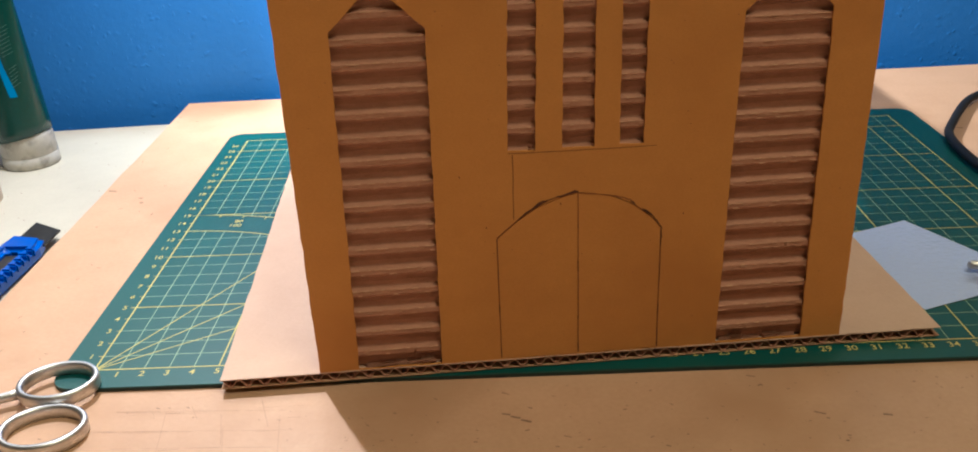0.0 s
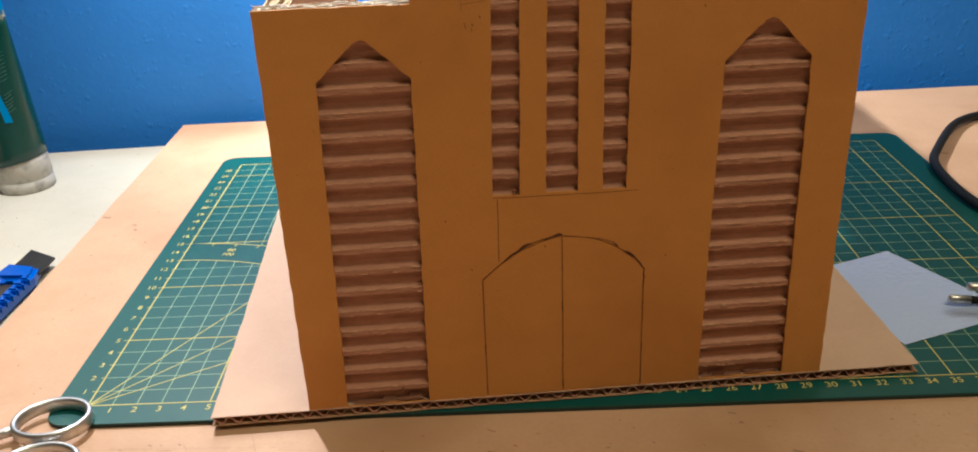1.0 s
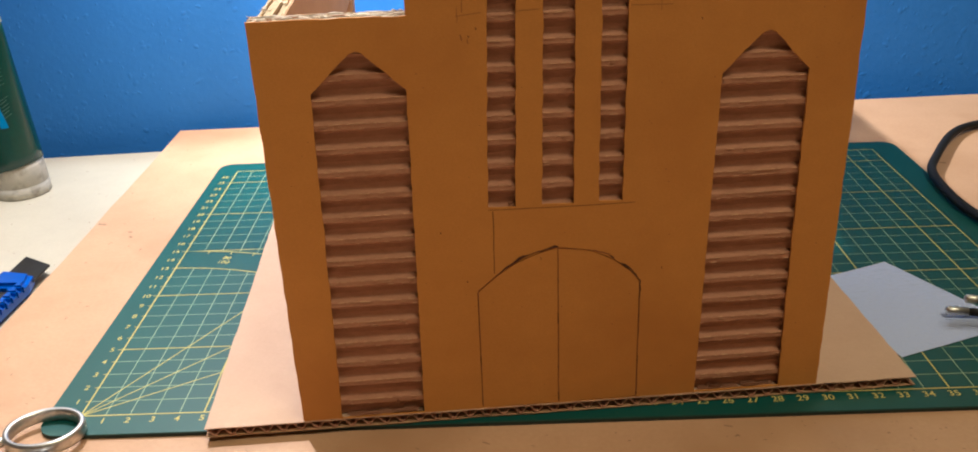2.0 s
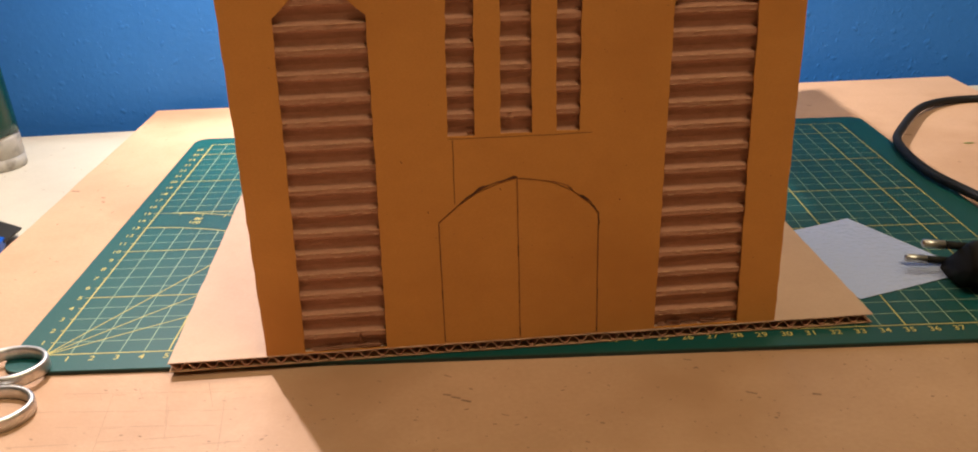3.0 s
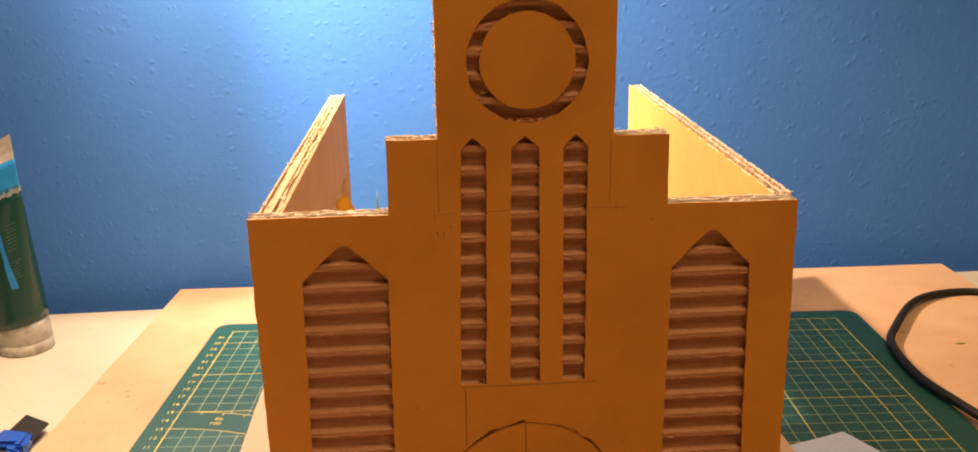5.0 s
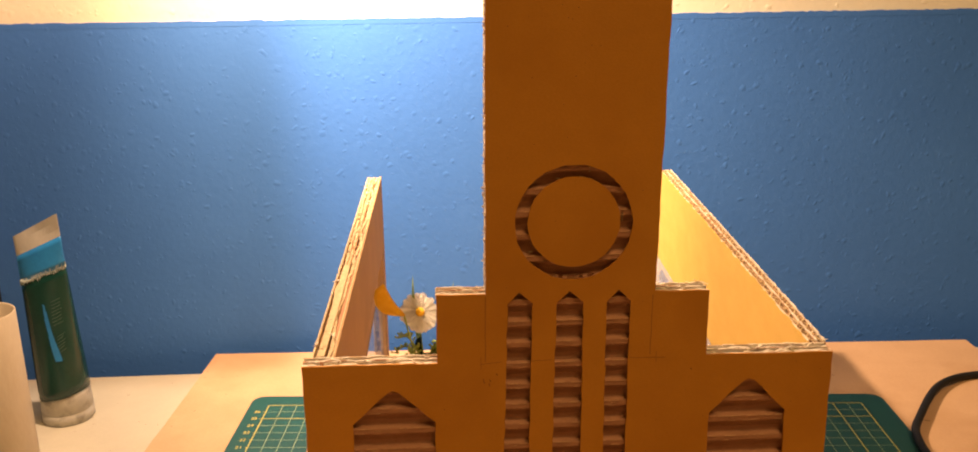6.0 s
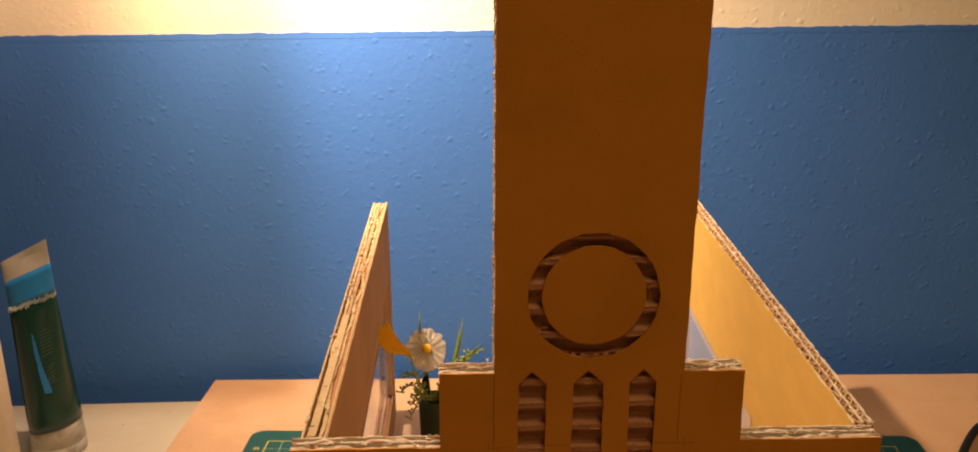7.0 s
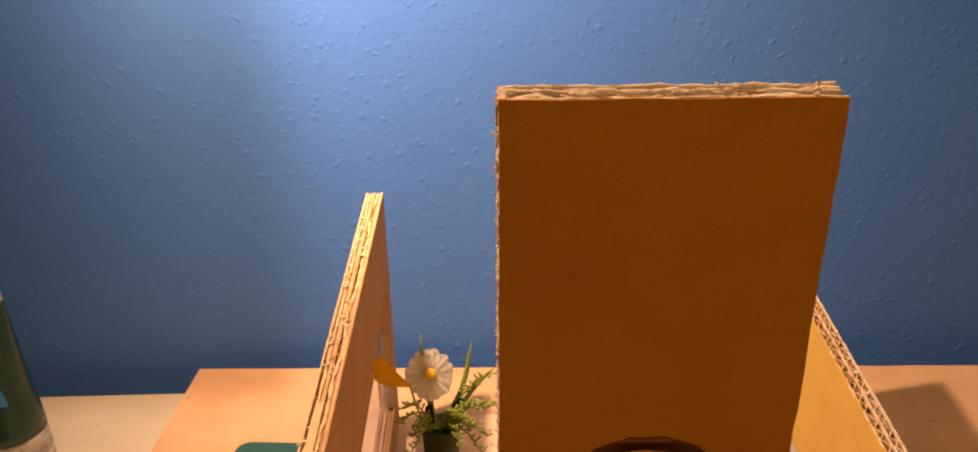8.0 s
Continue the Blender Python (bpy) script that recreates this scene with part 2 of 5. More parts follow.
def flutes(bm, place, u0, u1, v0, v1, w0, w1, pitch=0.0067, thick=0.00035, phase=0.0, rng=None, crush=0.0, cuts=6, crest=False, sway=0.0, tear=0.0):
    """A corrugated paper: a wave across u between w0 and w1, ruled along v. crest: flat grooved crests where a glued
    sheet was peeled off. sway: uneven wave length. tear: uneven upper ends."""
    n = max(2, int((u1 - u0) / pitch * (26 if crest else 10)))
    mid, amp = (w0 + w1) / 2, (w1 - w0 - thick) / 2
    vsteps = max(1, cuts)
    shift = rng.uniform(0, 50) if rng else 0.0
    grid = []
    for i in range(n + 1):
        u = u0 + (u1 - u0) * i / n
        turns = u / pitch + sway * noise.noise((u / pitch * 0.45, shift, 0.0))
        s = math.sin(2 * math.pi * turns + phase)
        s = math.copysign(abs(s) ** 0.8, s)
        if crest:
            off_ = (turns + phase / (2 * math.pi) + 0.25 + 0.5) % 1.0 - 0.5
            f = min(1, max(0, (abs(off_) - 0.115) / 0.13))
            s = -1 + 2 * f * f * (3 - 2 * f) + 0.07 * math.exp(-((off_ - 0.02) / 0.03) ** 2)
            s -= 0.25 * max(0.0, (abs(off_) - 0.25) / 0.25) ** 2
        row = []
        for k in range(vsteps + 1):
            v = v0 + (v1 - v0) * k / vsteps
            if tear and k == vsteps and rng:
                v += rng.uniform(-tear, tear)
            j = rng.uniform(-crush, crush) if rng else 0
            w = mid + amp * s * (1 - abs(j)) + 0.3 * amp * j
            row.append((bm.verts.new(place(u, v, w - thick / 2)), bm.verts.new(place(u, v, w + thick / 2))))
        grid.append(row)
    for i in range(n):
        for k in range(vsteps):
            a, b, c, d = grid[i][k], grid[i + 1][k], grid[i + 1][k + 1], grid[i][k + 1]
            bm.faces.new((a[0], b[0], c[0], d[0]))
            bm.faces.new((a[1], d[1], c[1], b[1]))
        for k in (0, vsteps):
            a, b = grid[i][k], grid[i + 1][k]
            bm.faces.new((a[0], a[1], b[1], b[0]))
    for i in (0, n):
        for k in range(vsteps):
            a, b = grid[i][k], grid[i][k + 1]
            bm.faces.new((a[0], b[0], b[1], a[1]))
    return bm


def sweep(points, radius, sides=10, closed=False, flat=1.0):
    """A rod along points; radius a number or a list; flat squeezes it in height."""
    bm = bmesh.new()
    rings = []
    n = len(points)
    pts = [Vector(p) for p in points]
    for i, p in enumerate(pts):
        a = pts[(i - 1) % n] if closed or i else p
        b = pts[(i + 1) % n] if closed or i < n - 1 else p
        d = (b - a).normalized()
        side = d.cross(Vector((0, 0, 1)))
        side = side.normalized() if side.length > 1e-4 else Vector((1, 0, 0))
        up = side.cross(d).normalized()
        r = radius[i] if isinstance(radius, (list, tuple)) else radius
        rings.append([bm.verts.new(p + side * (r * math.cos(t)) + up * (r * flat * math.sin(t)))
                      for t in (2 * math.pi * k / sides for k in range(sides))])
    for i in range(n if closed else n - 1):
        a, b = rings[i], rings[(i + 1) % n]
        for k in range(sides):
            bm.faces.new((a[k], a[(k + 1) % sides], b[(k + 1) % sides], b[k]))
    if not closed:
        bm.faces.new(rings[0])
        bm.faces.new(rings[-1])
    return bm


def smooth_path(points, per=8):
    """A Catmull-Rom line through points."""
    pts = [Vector(p) for p in points]
    pts = [2 * pts[0] - pts[1]] + pts + [2 * pts[-1] - pts[-2]]
    out = []
    for i in range(1, len(pts) - 2):
        for k in range(per):
            t = k / per
            a, b, c, d = pts[i - 1:i + 3]
            out.append(0.5 * (2 * b + (c - a) * t + (2 * a - 5 * b + 4 * c - d) * t * t + (3 * b - a - 3 * c + d) * t ** 3))
    return out + [pts[-2]]


def lathe(profile, sides=32, centre=(0, 0, 0)):
    """A turned solid from (radius, height) pairs."""
    bm = bmesh.new()
    cx, cy, cz = centre
    rings = []
    for r, z in profile:
        if r < 1e-6:
            rings.append([bm.verts.new((cx, cy, cz + z))])
        else:
            rings.append([bm.verts.new((cx + r * math.cos(2 * math.pi * k / sides), cy + r * math.sin(2 * math.pi * k / sides), cz + z)) for k in range(sides)])
    for a, b in zip(rings, rings[1:]):
        for k in range(sides):
            j = (k + 1) % sides
            if len(a) == 1 and len(b) == 1:
                continue
            if len(a) == 1:
                bm.faces.new((a[0], b[k], b[j]))
            elif len(b) == 1:
                bm.faces.new((a[k], a[j], b[0]))
            else:
                bm.faces.new((a[k], a[j], b[j], b[k]))
    return bm


# ---- large structure ----
SPLIT_Z = 0.262

bm = bmesh.new()
box(bm, (-3, WALL_Y, -0.75), (3, WALL_Y + 0.12, SPLIT_Z))
wall_back = tagged(link_mesh("wall_back", bm, BLUE), "blue painted woodchip wallpaper wall behind the table", "wall", kind="structure")
bm = bmesh.new()
box(bm, (-3, WALL_Y + 0.0006, SPLIT_Z), (3, WALL_Y + 0.12, 2.4))
wall_upper = tagged(link_mesh("wall_back_upper", bm, WHITE_WALL), "white painted wall above the blue part", "wall", kind="structure")
for nm, lo, hi in (("wall_left", (-3.12, -3.5, -0.75), (-3, WALL_Y + 0.12, 2.4)), ("wall_right", (3, -3.5, -0.75), (3.12, WALL_Y + 0.12, 2.4)),
                   ("wall_front", (-3.12, -3.62, -0.75), (3.12, -3.5, 2.4))):
    bm = bmesh.new()
    box(bm, lo, hi)
    tagged(link_mesh(nm, bm, ROOM), "plain pale painted room wall", "wall", kind="structure")
bm = bmesh.new()
box(bm, (-3.12, -3.62, 2.4), (3.12, WALL_Y + 0.12, 2.5))
tagged(link_mesh("ceiling", bm, ROOM), "plain pale painted ceiling", "ceiling", kind="structure")
bm = bmesh.new()
box(bm, (-3.12, -3.62, -0.85), (3.12, WALL_Y + 0.12, -0.75))
tagged(link_mesh("floor", bm, BOARD), "plain brown floor under the table", "floor", kind="structure")


def chips(z0, z1, count, rng):
    """Woodchip lumps under the wallpaper: low, soft, irregular raised grains."""
    verts, faces = [], []
    for _ in range(count):
        x, z = rng.uniform(-0.45, 0.85), rng.uniform(z0, z1)
        big = rng.random() ** 2
        r, s, h = 0.0009 + 0.0026 * big, rng.uniform(0.45, 0.9), rng.uniform(0.00007, 0.00018) * (0.7 + big)
        turn, k0 = rng.uniform(0, math.pi), len(verts)
        lump = [rng.uniform(0.75, 1.2) for _ in range(8)]
        for scale, depth in ((1.0, 0.00003), (0.72, -0.45 * h), (0.36, -0.9 * h)):
            for k in range(8):
                a = math.pi * k / 4
                u, v = r * scale * lump[k] * math.cos(a), r * s * scale * lump[k] * math.sin(a)
                verts.append((x + u * math.cos(turn) - v * math.sin(turn), WALL_Y + depth, z + u * math.sin(turn) + v * math.cos(turn)))
        verts.append((x, WALL_Y - h, z))
        for q in (0, 8):
            for k in range(8):
                j = (k + 1) % 8
                faces.append((k0 + q + k, k0 + q + j, k0 + q + 8 + j, k0 + q + 8 + k))
        for k in range(8):
            faces.append((k0 + 16 + k, k0 + 16 + (k + 1) % 8, k0 + 24))
    me = bpy.data.meshes.new("woodchip_grain")
    me.from_pydata(verts, [], faces)
    me.polygons.foreach_set("use_smooth", [True] * len(me.polygons))
    return me


rng = random.Random(3)
for z0, z1, mat, par in ((-0.05, SPLIT_Z - 0.003, BLUE, wall_back), (SPLIT_Z + 0.003, 0.42, WHITE_WALL, wall_upper)):
    me = chips(z0, z1, int(19000 * (z1 - z0)), rng)
    me.materials.append(mat)
    ob = new("woodchip_grain", me)
    ob.parent = par
    tagged(ob, kind="stuff")
    if par is wall_upper:
        ob.location.y = 0.0006

bm = bmesh.new()
row = []
for k in range(420):
    x = -0.45 + 0.0032 * k
    top_ = SPLIT_Z + 0.0003 + 0.0011 * noise.noise((x * 60, 1.0, 0)) + 0.0007 * noise.noise((x * 260, 4.0, 0))
    row.append([bm.verts.new((x, WALL_Y - 0.00015, SPLIT_Z - 0.004)), bm.verts.new((x, WALL_Y - 0.00015, max(SPLIT_Z - 0.003, top_))), bm.verts.new((x, WALL_Y + 0.0008, max(SPLIT_Z - 0.003, top_)))])
for p, q in zip(row, row[1:]):
    for k in (0, 1):
        bm.faces.new((p[k], q[k], q[k + 1], p[k + 1]))
part("paint_edge", bm, BLUE, wall_back, "uneven upper edge of the blue paint")

# table top, white, on four legs
table = thing("table", (0.2, -0.15, TABLE_Z), "white laminate table standing before the blue wall", "table")
bm = bmesh.new()
box(bm, (-0.75, -0.55, TABLE_Z - 0.025), (1.15, 0.358, TABLE_Z))
bmesh.ops.bevel(bm, geom=bm.edges[:], offset=0.002, segments=2, affect="EDGES")
part("tabletop", bm, TABLE, table)
for x in (-0.70, 1.10):
    for y in (-0.50, 0.30):
        bm = bmesh.new()
        box(bm, (x - 0.025, y - 0.025, -0.75), (x + 0.025, y + 0.025, TABLE_Z - 0.025))
        part("leg", bm, TABLE, table)

# hardboard sheet on the table
rng = random.Random(5)
outline = rough_loop([(-0.0409, 0.3696), (-0.098, -0.38), (0.545, -0.41), (0.5737, 0.3476)], 0.02, 0.0004, rng)
board = link_mesh("hardboard_sheet", sheet([outline], lambda u, v, w: (u, v, w), TABLE_Z, BOARD_Z), BOARD)
tagged(board, "brown hardboard sheet with scratches lying on the white table", "board")

# ---- cutting mat: printed centimetre grid, turned four degrees against the house ----
mat = thing("cutting_mat", (0, 0, BOARD_Z), "green cutting mat with yellow centimetre grid lying on the hardboard", "cutting mat")
mat.matrix_basis = pose(0, 0, BOARD_Z, 0, 0, -4.0)


def mat_part(name, bm, material, label=""):
    ob = link_mesh(name, bm, material)
    ob.parent = mat
    if label:
        ob["label"] = label
    return ob


MX0, MX1, MY0, MY1, MR = -0.014, 0.438, -0.0125, 0.2845, 0.009
loop = []
for cx, cy, a0 in ((MX1 - MR, MY1 - MR, 0), (MX0 + MR, MY1 - MR, 90), (MX0 + MR, MY0 + MR, 180), (MX1 - MR, MY0 + MR, 270)):
    loop += [(cx + MR * math.cos(radians(a0 + 15 * k)), cy + MR * math.sin(radians(a0 + 15 * k))) for k in range(7)]
MT = 0.002
mat_part("mat_core", sheet([loop], lambda u, v, w: (u, v, w), 0, MT - 0.0006), MAT_SIDE, "black rubber underside")
mat_part("mat_surface", sheet([loop], lambda u, v, w: (u, v, w), MT - 0.0006, MT), MAT_GREEN)


def strokes(lines, z):
    """Printed lines: (x0, y0, x1, y1, width), laid a hair above the mat."""
    bm = bmesh.new()
    for x0, y0, x1, y1, wd in lines:
        d = Vector((x1 - x0, y1 - y0)).normalized() * wd / 2
        nx, ny = -d.y, d.x
        lo = [bm.verts.new(c) for c in ((x0 + nx, y0 + ny, z), (x0 - nx, y0 - ny, z), (x1 - nx, y1 - ny, z), (x1 + nx, y1 + ny, z))]
        bm.faces.new(lo)
    return bm


GX, GY = 0.42, 0.27


def clear(x, y):
    """Whether the fine grid is printed at x, y (the ring of the protractor is left free)."""
    return not 0.13 < math.hypot(x, y) < 0.15


fine, bold = [], []
for i in range(1, 42):
    if i % 5:
        run = None
        for k in range(271):
            y = k / 1000
            if clear(i / 100, y) and k < 270:
                run = y if run is None else run
            elif run is not None:
                fine.append((i / 100, run, i / 100, y, 0.00030))
                run = None
    else:
        bold.append((i / 100, 0, i / 100, GY, 0.00058))
for i in range(1, 27):
    if i % 5:
        run = None
        for k in range(421):
            x = k / 1000
            if clear(x, i / 100) and k < 420:
                run = x if run is None else run
            elif run is not None:
                fine.append((run, i / 100, x, i / 100, 0.00030))
                run = None
    else:
        bold.append((0, i / 100, GX, i / 100, 0.00058))
for a, b, c, d in ((0, 0, GX, 0), (0, GY, GX, GY), (0, 0, 0, GY), (GX, 0, GX, GY)):
    bold.append((a, b, c, d, 0.0006))
for deg, r in ((30, 0.30), (45, 0.37), (60, 0.30)):
    bold.append((0, 0, r * math.cos(radians(deg)), r * math.sin(radians(deg)), 0.0005))
for rad in (0.13, 0.15):
    for k in range(45):
        a, b = radians(2 * k), radians(2 * k + 2)
        bold.append((rad * math.cos(a), rad * math.sin(a), rad * math.cos(b), rad * math.sin(b), 0.0006))
for k in range(1, 18):
    a = radians(5 * k)
    bold.append((0.150 * math.cos(a), 0.150 * math.sin(a), 0.147 * math.cos(a), 0.147 * math.sin(a), 0.0005))
for k in range(1, 27):
    bold.append((-0.0018 if k % 5 else -0.0026, k / 100, 0, k / 100, 0.0004))
tagged(mat_part("fine_grid", strokes(fine, MT + 0.00006), PRINT_FINE, "thin pale printed grid lines"), kind="stuff")
tagged(mat_part("bold_grid", strokes(bold, MT + 0.00012), PRINT_BOLD, "yellow printed grid lines and border"), kind="stuff")

glyphs = {}


def number(text, x, y, size, turn=0.0):
    if text not in glyphs:
        cu = bpy.data.curves.new("number", "FONT")
        cu.body, cu.size, cu.align_x, cu.align_y, cu.offset = text, 1.0, "CENTER", "CENTER", 0.004
        tmp = bpy.data.objects.new("number", cu)
        glyphs[text] = bpy.data.meshes.new_from_object(tmp)
        glyphs[text].materials.append(PRINT_BOLD)
        bpy.data.objects.remove(tmp)
    ob = new("number", glyphs[text])
    ob.parent = mat
    ob.matrix_basis = pose(x, y, MT + 0.00012, 0, 0, turn) @ Matrix.Diagonal((size, size, 1, 1))
    return ob


for k in range(1, 42):
    number(str(k), k / 100 + 0.0002, -0.0038, 0.0050)
for k in range(1, 27):
    number(str(k), -0.0050 if k < 10 else -0.0058, k / 100, 0.0046)
for k in range(1, 9):
    a = radians(10 * k)
    number(str(10 * k), 0.1425 * math.cos(a), 0.1425 * math.sin(a), 0.0046, 10 * k - 90)
    number(str(180 - 10 * k), 0.1375 * math.cos(a), 0.1375 * math.sin(a), 0.0046, 10 * k - 90)

# ---- cardboard house ----
house = thing("cardboard_house", (0.195, 0.12, 0.0), "brown cardboard model church with tower, standing on the cutting mat", "model building")
rng = random.Random(11)
BASE_T = 0.0045
# ground sheet
flat = lambda u, v, w: (u, v, w)
ground_loop = [(0.0541, -0.0213), (0.3363, -0.0213), (0.338, 0.300), (0.056, 0.300)]
part("base_liner", sheet([rough_loop(ground_loop, 0.006, 0.00025, rng)], flat, 0.0005, 0.0008), KRAFT, house)
bm = bmesh.new()
flutes(bm, flat, 0.0550, 0.3353, -0.0211, 0.299, 0.0008, BASE_T - 0.00035, 0.0066, rng=rng, crush=0.10, cuts=4)
part("base_corrugation", bm, CORE, house)
part("base_top", sheet([rough_loop(ground_loop, 0.006, 0.00025, rng)], flat, BASE_T - 0.00035, BASE_T), PALE_CARD, house, "plain pale cardboard floor")

FY = -0.021
X0, X1 = 0.0909, 0.2952
SL, SR, TL, TR = 0.1424, 0.2457, 0.1611, 0.2250
ZB, Z1, Z2, Z3 = BASE_T, 0.1590, 0.1862, 0.3113
front = lambda u, v, w: (u, FY + w, v)
body = [(X0 + 0.0012, ZB), (X1, ZB), (X1 + 0.0003, Z1 - 0.0006), (SR, Z1), (SR, Z2 - 0.001), (TR, Z2 - 0.0005), (TR + 0.0025, Z3 - 0.0005), (TL + 0.0014, Z3 + 0.0006), (TL, Z2),
        (SL + 0.0004, Z2 + 0.0004), (SL, Z1), (X0 + 0.0004, Z1 + 0.0004)]


def pointed(x0, x1, xb0, xb1, zb, zs, apex, za):
    return [(xb0, zb), (xb1, zb), (x1, zs), (apex + 0.002, za - 0.0006), (apex, za), (apex - 0.002, za - 0.0008), (x0, zs)]


holes = [pointed(0.1094, 0.1411, 0.1071, 0.1390, 0.0048, 0.1345, 0.1252, 0.1482),
         pointed(0.2482, 0.2783, 0.2456, 0.2795, 0.0051, 0.1342, 0.2633, 0.1482)]
for a, b, a1, b1, ap in ((0.1668, 0.1766, 0.1694, 0.1788, 0.1737), (0.1860, 0.1975, 0.1878, 0.1979, 0.1927), (0.2064, 0.2150, 0.2068, 0.2158, 0.2113)):
    holes.append([(a, 0.0898), (b, 0.0895), (b1, 0.1820), (ap, 0.1866), (a1, 0.1820)])
DL, DM, DR = 0.1619, 0.1917, 0.2224
ARCH = [(DR, ZB + 0.0003), (DR, 0.0568), (0.2186, 0.0612), (0.2125, 0.0662), (0.2045, 0.0702), (0.1968, 0.0719), (DM, 0.0726), (0.1842, 0.0707), (0.1762, 0.0674), (0.1692, 0.0627), (DL, 0.0564), (DL, ZB + 0.0003)]
RC, RO, RI = (0.1940, 0.2129), 0.0218, 0.0171
ring = [(RC[0] + RO * math.cos(radians(10 * k)) * rng.uniform(0.985, 1.015), RC[1] + RO * math.sin(radians(10 * k)) * rng.uniform(0.985, 1.015)) for k in range(36)]
cuts = [rough_loop(h, 0.004, 0.00022, rng) for h in holes] + [rough_loop(ARCH, 0.004, 0.0001, rng), ring]
outer = rough_loop(body, 0.005, 0.0002, rng)
L1 = 0.0008
part("front_liner", sheet([outer] + cuts, front, 0.0, L1), OCHRE, house, "ochre cardboard face with cut window openings")
# the door leaves are cut free but still in place
g = 0.00024
right_leaf = [(DM + g / 2, ZB + 0.0005)] + [(x - g, z - g * 0.8) for x, z in ARCH[:6]] + [(DM + g / 2, 0.0726 - g)]
right_leaf[1] = (DR - g, ZB + 0.0005)
left_leaf = [(DM - g / 2, ZB + 0.0005), (DM - g / 2, 0.0726 - g)] + [(x + g, z - g * 1.2) for x, z in ARCH[7:]]
left_leaf[-1] = (DL + g, ZB + 0.0005)
part("door_leaf", sheet([right_leaf], front, 0.00012, L1), OCHRE, house, "cut door leaf, closed")
part("door_leaf", sheet([left_leaf], front, 0.00010, L1), OCHRE, house, "cut door leaf, closed")
disc = [(RC[0] + RI * math.cos(radians(10 * k)) * rng.uniform(0.99, 1.01), RC[1] + 0.0003 + RI * math.sin(radians(10 * k)) * rng.uniform(0.99, 1.01)) for k in range(36)]
part("clock_disc", sheet([disc], front, 0.00005, L1), OCHRE, house, "round plain clock face disc")
# corrugated layers behind the face
side = lambda u, v, w: (v, FY + w, u)
C1, C2, C3, C4 = 0.0046, 0.0051, 0.0079, 0.0086
PITCH, PHASE = 0.00855, 2.727
for w0, w1, ph, crest in ((L1, 0.0035, PHASE, True), (C2, C3, 2.0, False)):
    bm = bmesh.new()
    for za, zb, xa, xb, cuts_ in ((ZB + 0.0005, Z1 - 0.0008, X0 + 0.0018, X1 - 0.0003, 36), (Z1 - 0.0008, Z2 - 0.0015, SL + 0.0003, SR - 0.0003, 20),
                                  (Z2 - 0.0015, Z3 - 0.001, TL + 0.0010, TR - 0.0003, 14)):
        flutes(bm, side, za, zb, xa, xb, w0, w1, pitch=PITCH, phase=ph, crest=crest, rng=rng, crush=0.07, cuts=cuts_)
    part("corrugated_layer", bm, CORE, house, "bare brown corrugated paper", smooth=True)


def span_at(loop, z):
    """Where the level z crosses an outline: the least and greatest x, or None."""
    xs = []
    for p, q in zip(loop, loop[1:] + loop[:1]):
        if (p[1] - z) * (q[1] - z) < 0:
            xs.append(p[0] + (q[0] - p[0]) * (z - p[1]) / (q[1] - p[1]))
    return (min(xs), max(xs)) if len(xs) >= 2 else None


def peeled_fringe(loop, skip=None):
    """Ragged lines of paper left on the crests where the outer sheet was peeled off."""
    bm = bmesh.new()
    for k in range(1, 40):
        zc = PITCH * (k - 0.25 - PHASE / (2 * math.pi))
        for dz, tall, keep in ((0.00090, 0.00034, 0.55), (-0.00085, 0.00024, 0.22), (0.00018, 0.00016, 0.12)):
            z = zc + dz
            got = span_at(loop, z)
            if got is None:
                continue
            x = got[0] + 0.0002
            while x < got[1] - 0.0006:
                step = min(rng.uniform(0.0007, 0.0030), got[1] - 0.0002 - x)
                hole = skip and span_at(skip, z)
                if rng.random() < keep and not (hole and hole[0] - 0.0004 < x + step / 2 < hole[1] + 0.0004):
                    h0, h1 = tall * rng.uniform(0.35, 1.2), tall * rng.uniform(0.35, 1.2)
                    out0, out1 = FY + L1 - rng.uniform(0.0, 0.00028), FY + L1 - rng.uniform(0.0, 0.00028)
                    back = FY + L1 + 0.0006
                    vs = [bm.verts.new(c) for c in ((x, out0, z - h0 / 2), (x + step, out1, z - h1 / 2), (x + step, out1, z + h1 / 2), (x, out0, z + h0 / 2),
                                                    (x, back, z - h0), (x + step, back, z - h1), (x + step, back, z + h1), (x, back, z + h0))]
                    for f in ((0, 1, 2, 3), (0, 4, 5, 1), (3, 2, 6, 7), (0, 3, 7, 4), (1, 5, 6, 2)):
                        bm.faces.new([vs[i] for i in f])
                x += step * rng.uniform(0.8, 1.15)
    return tagged(part("peeled_fringe", bm, PEEL, house, "pale torn paper left on the crests"), kind="stuff")


for h in holes:
    peeled_fringe(h)
peeled_fringe(ring, disc)
for w0, w1, mt in ((C1, C2, CORE), (C3, C4, KRAFT)):
    part("liner", sheet([rough_loop(body, 0.005, 0.0003, rng)], front, w0, w1), mt, house)


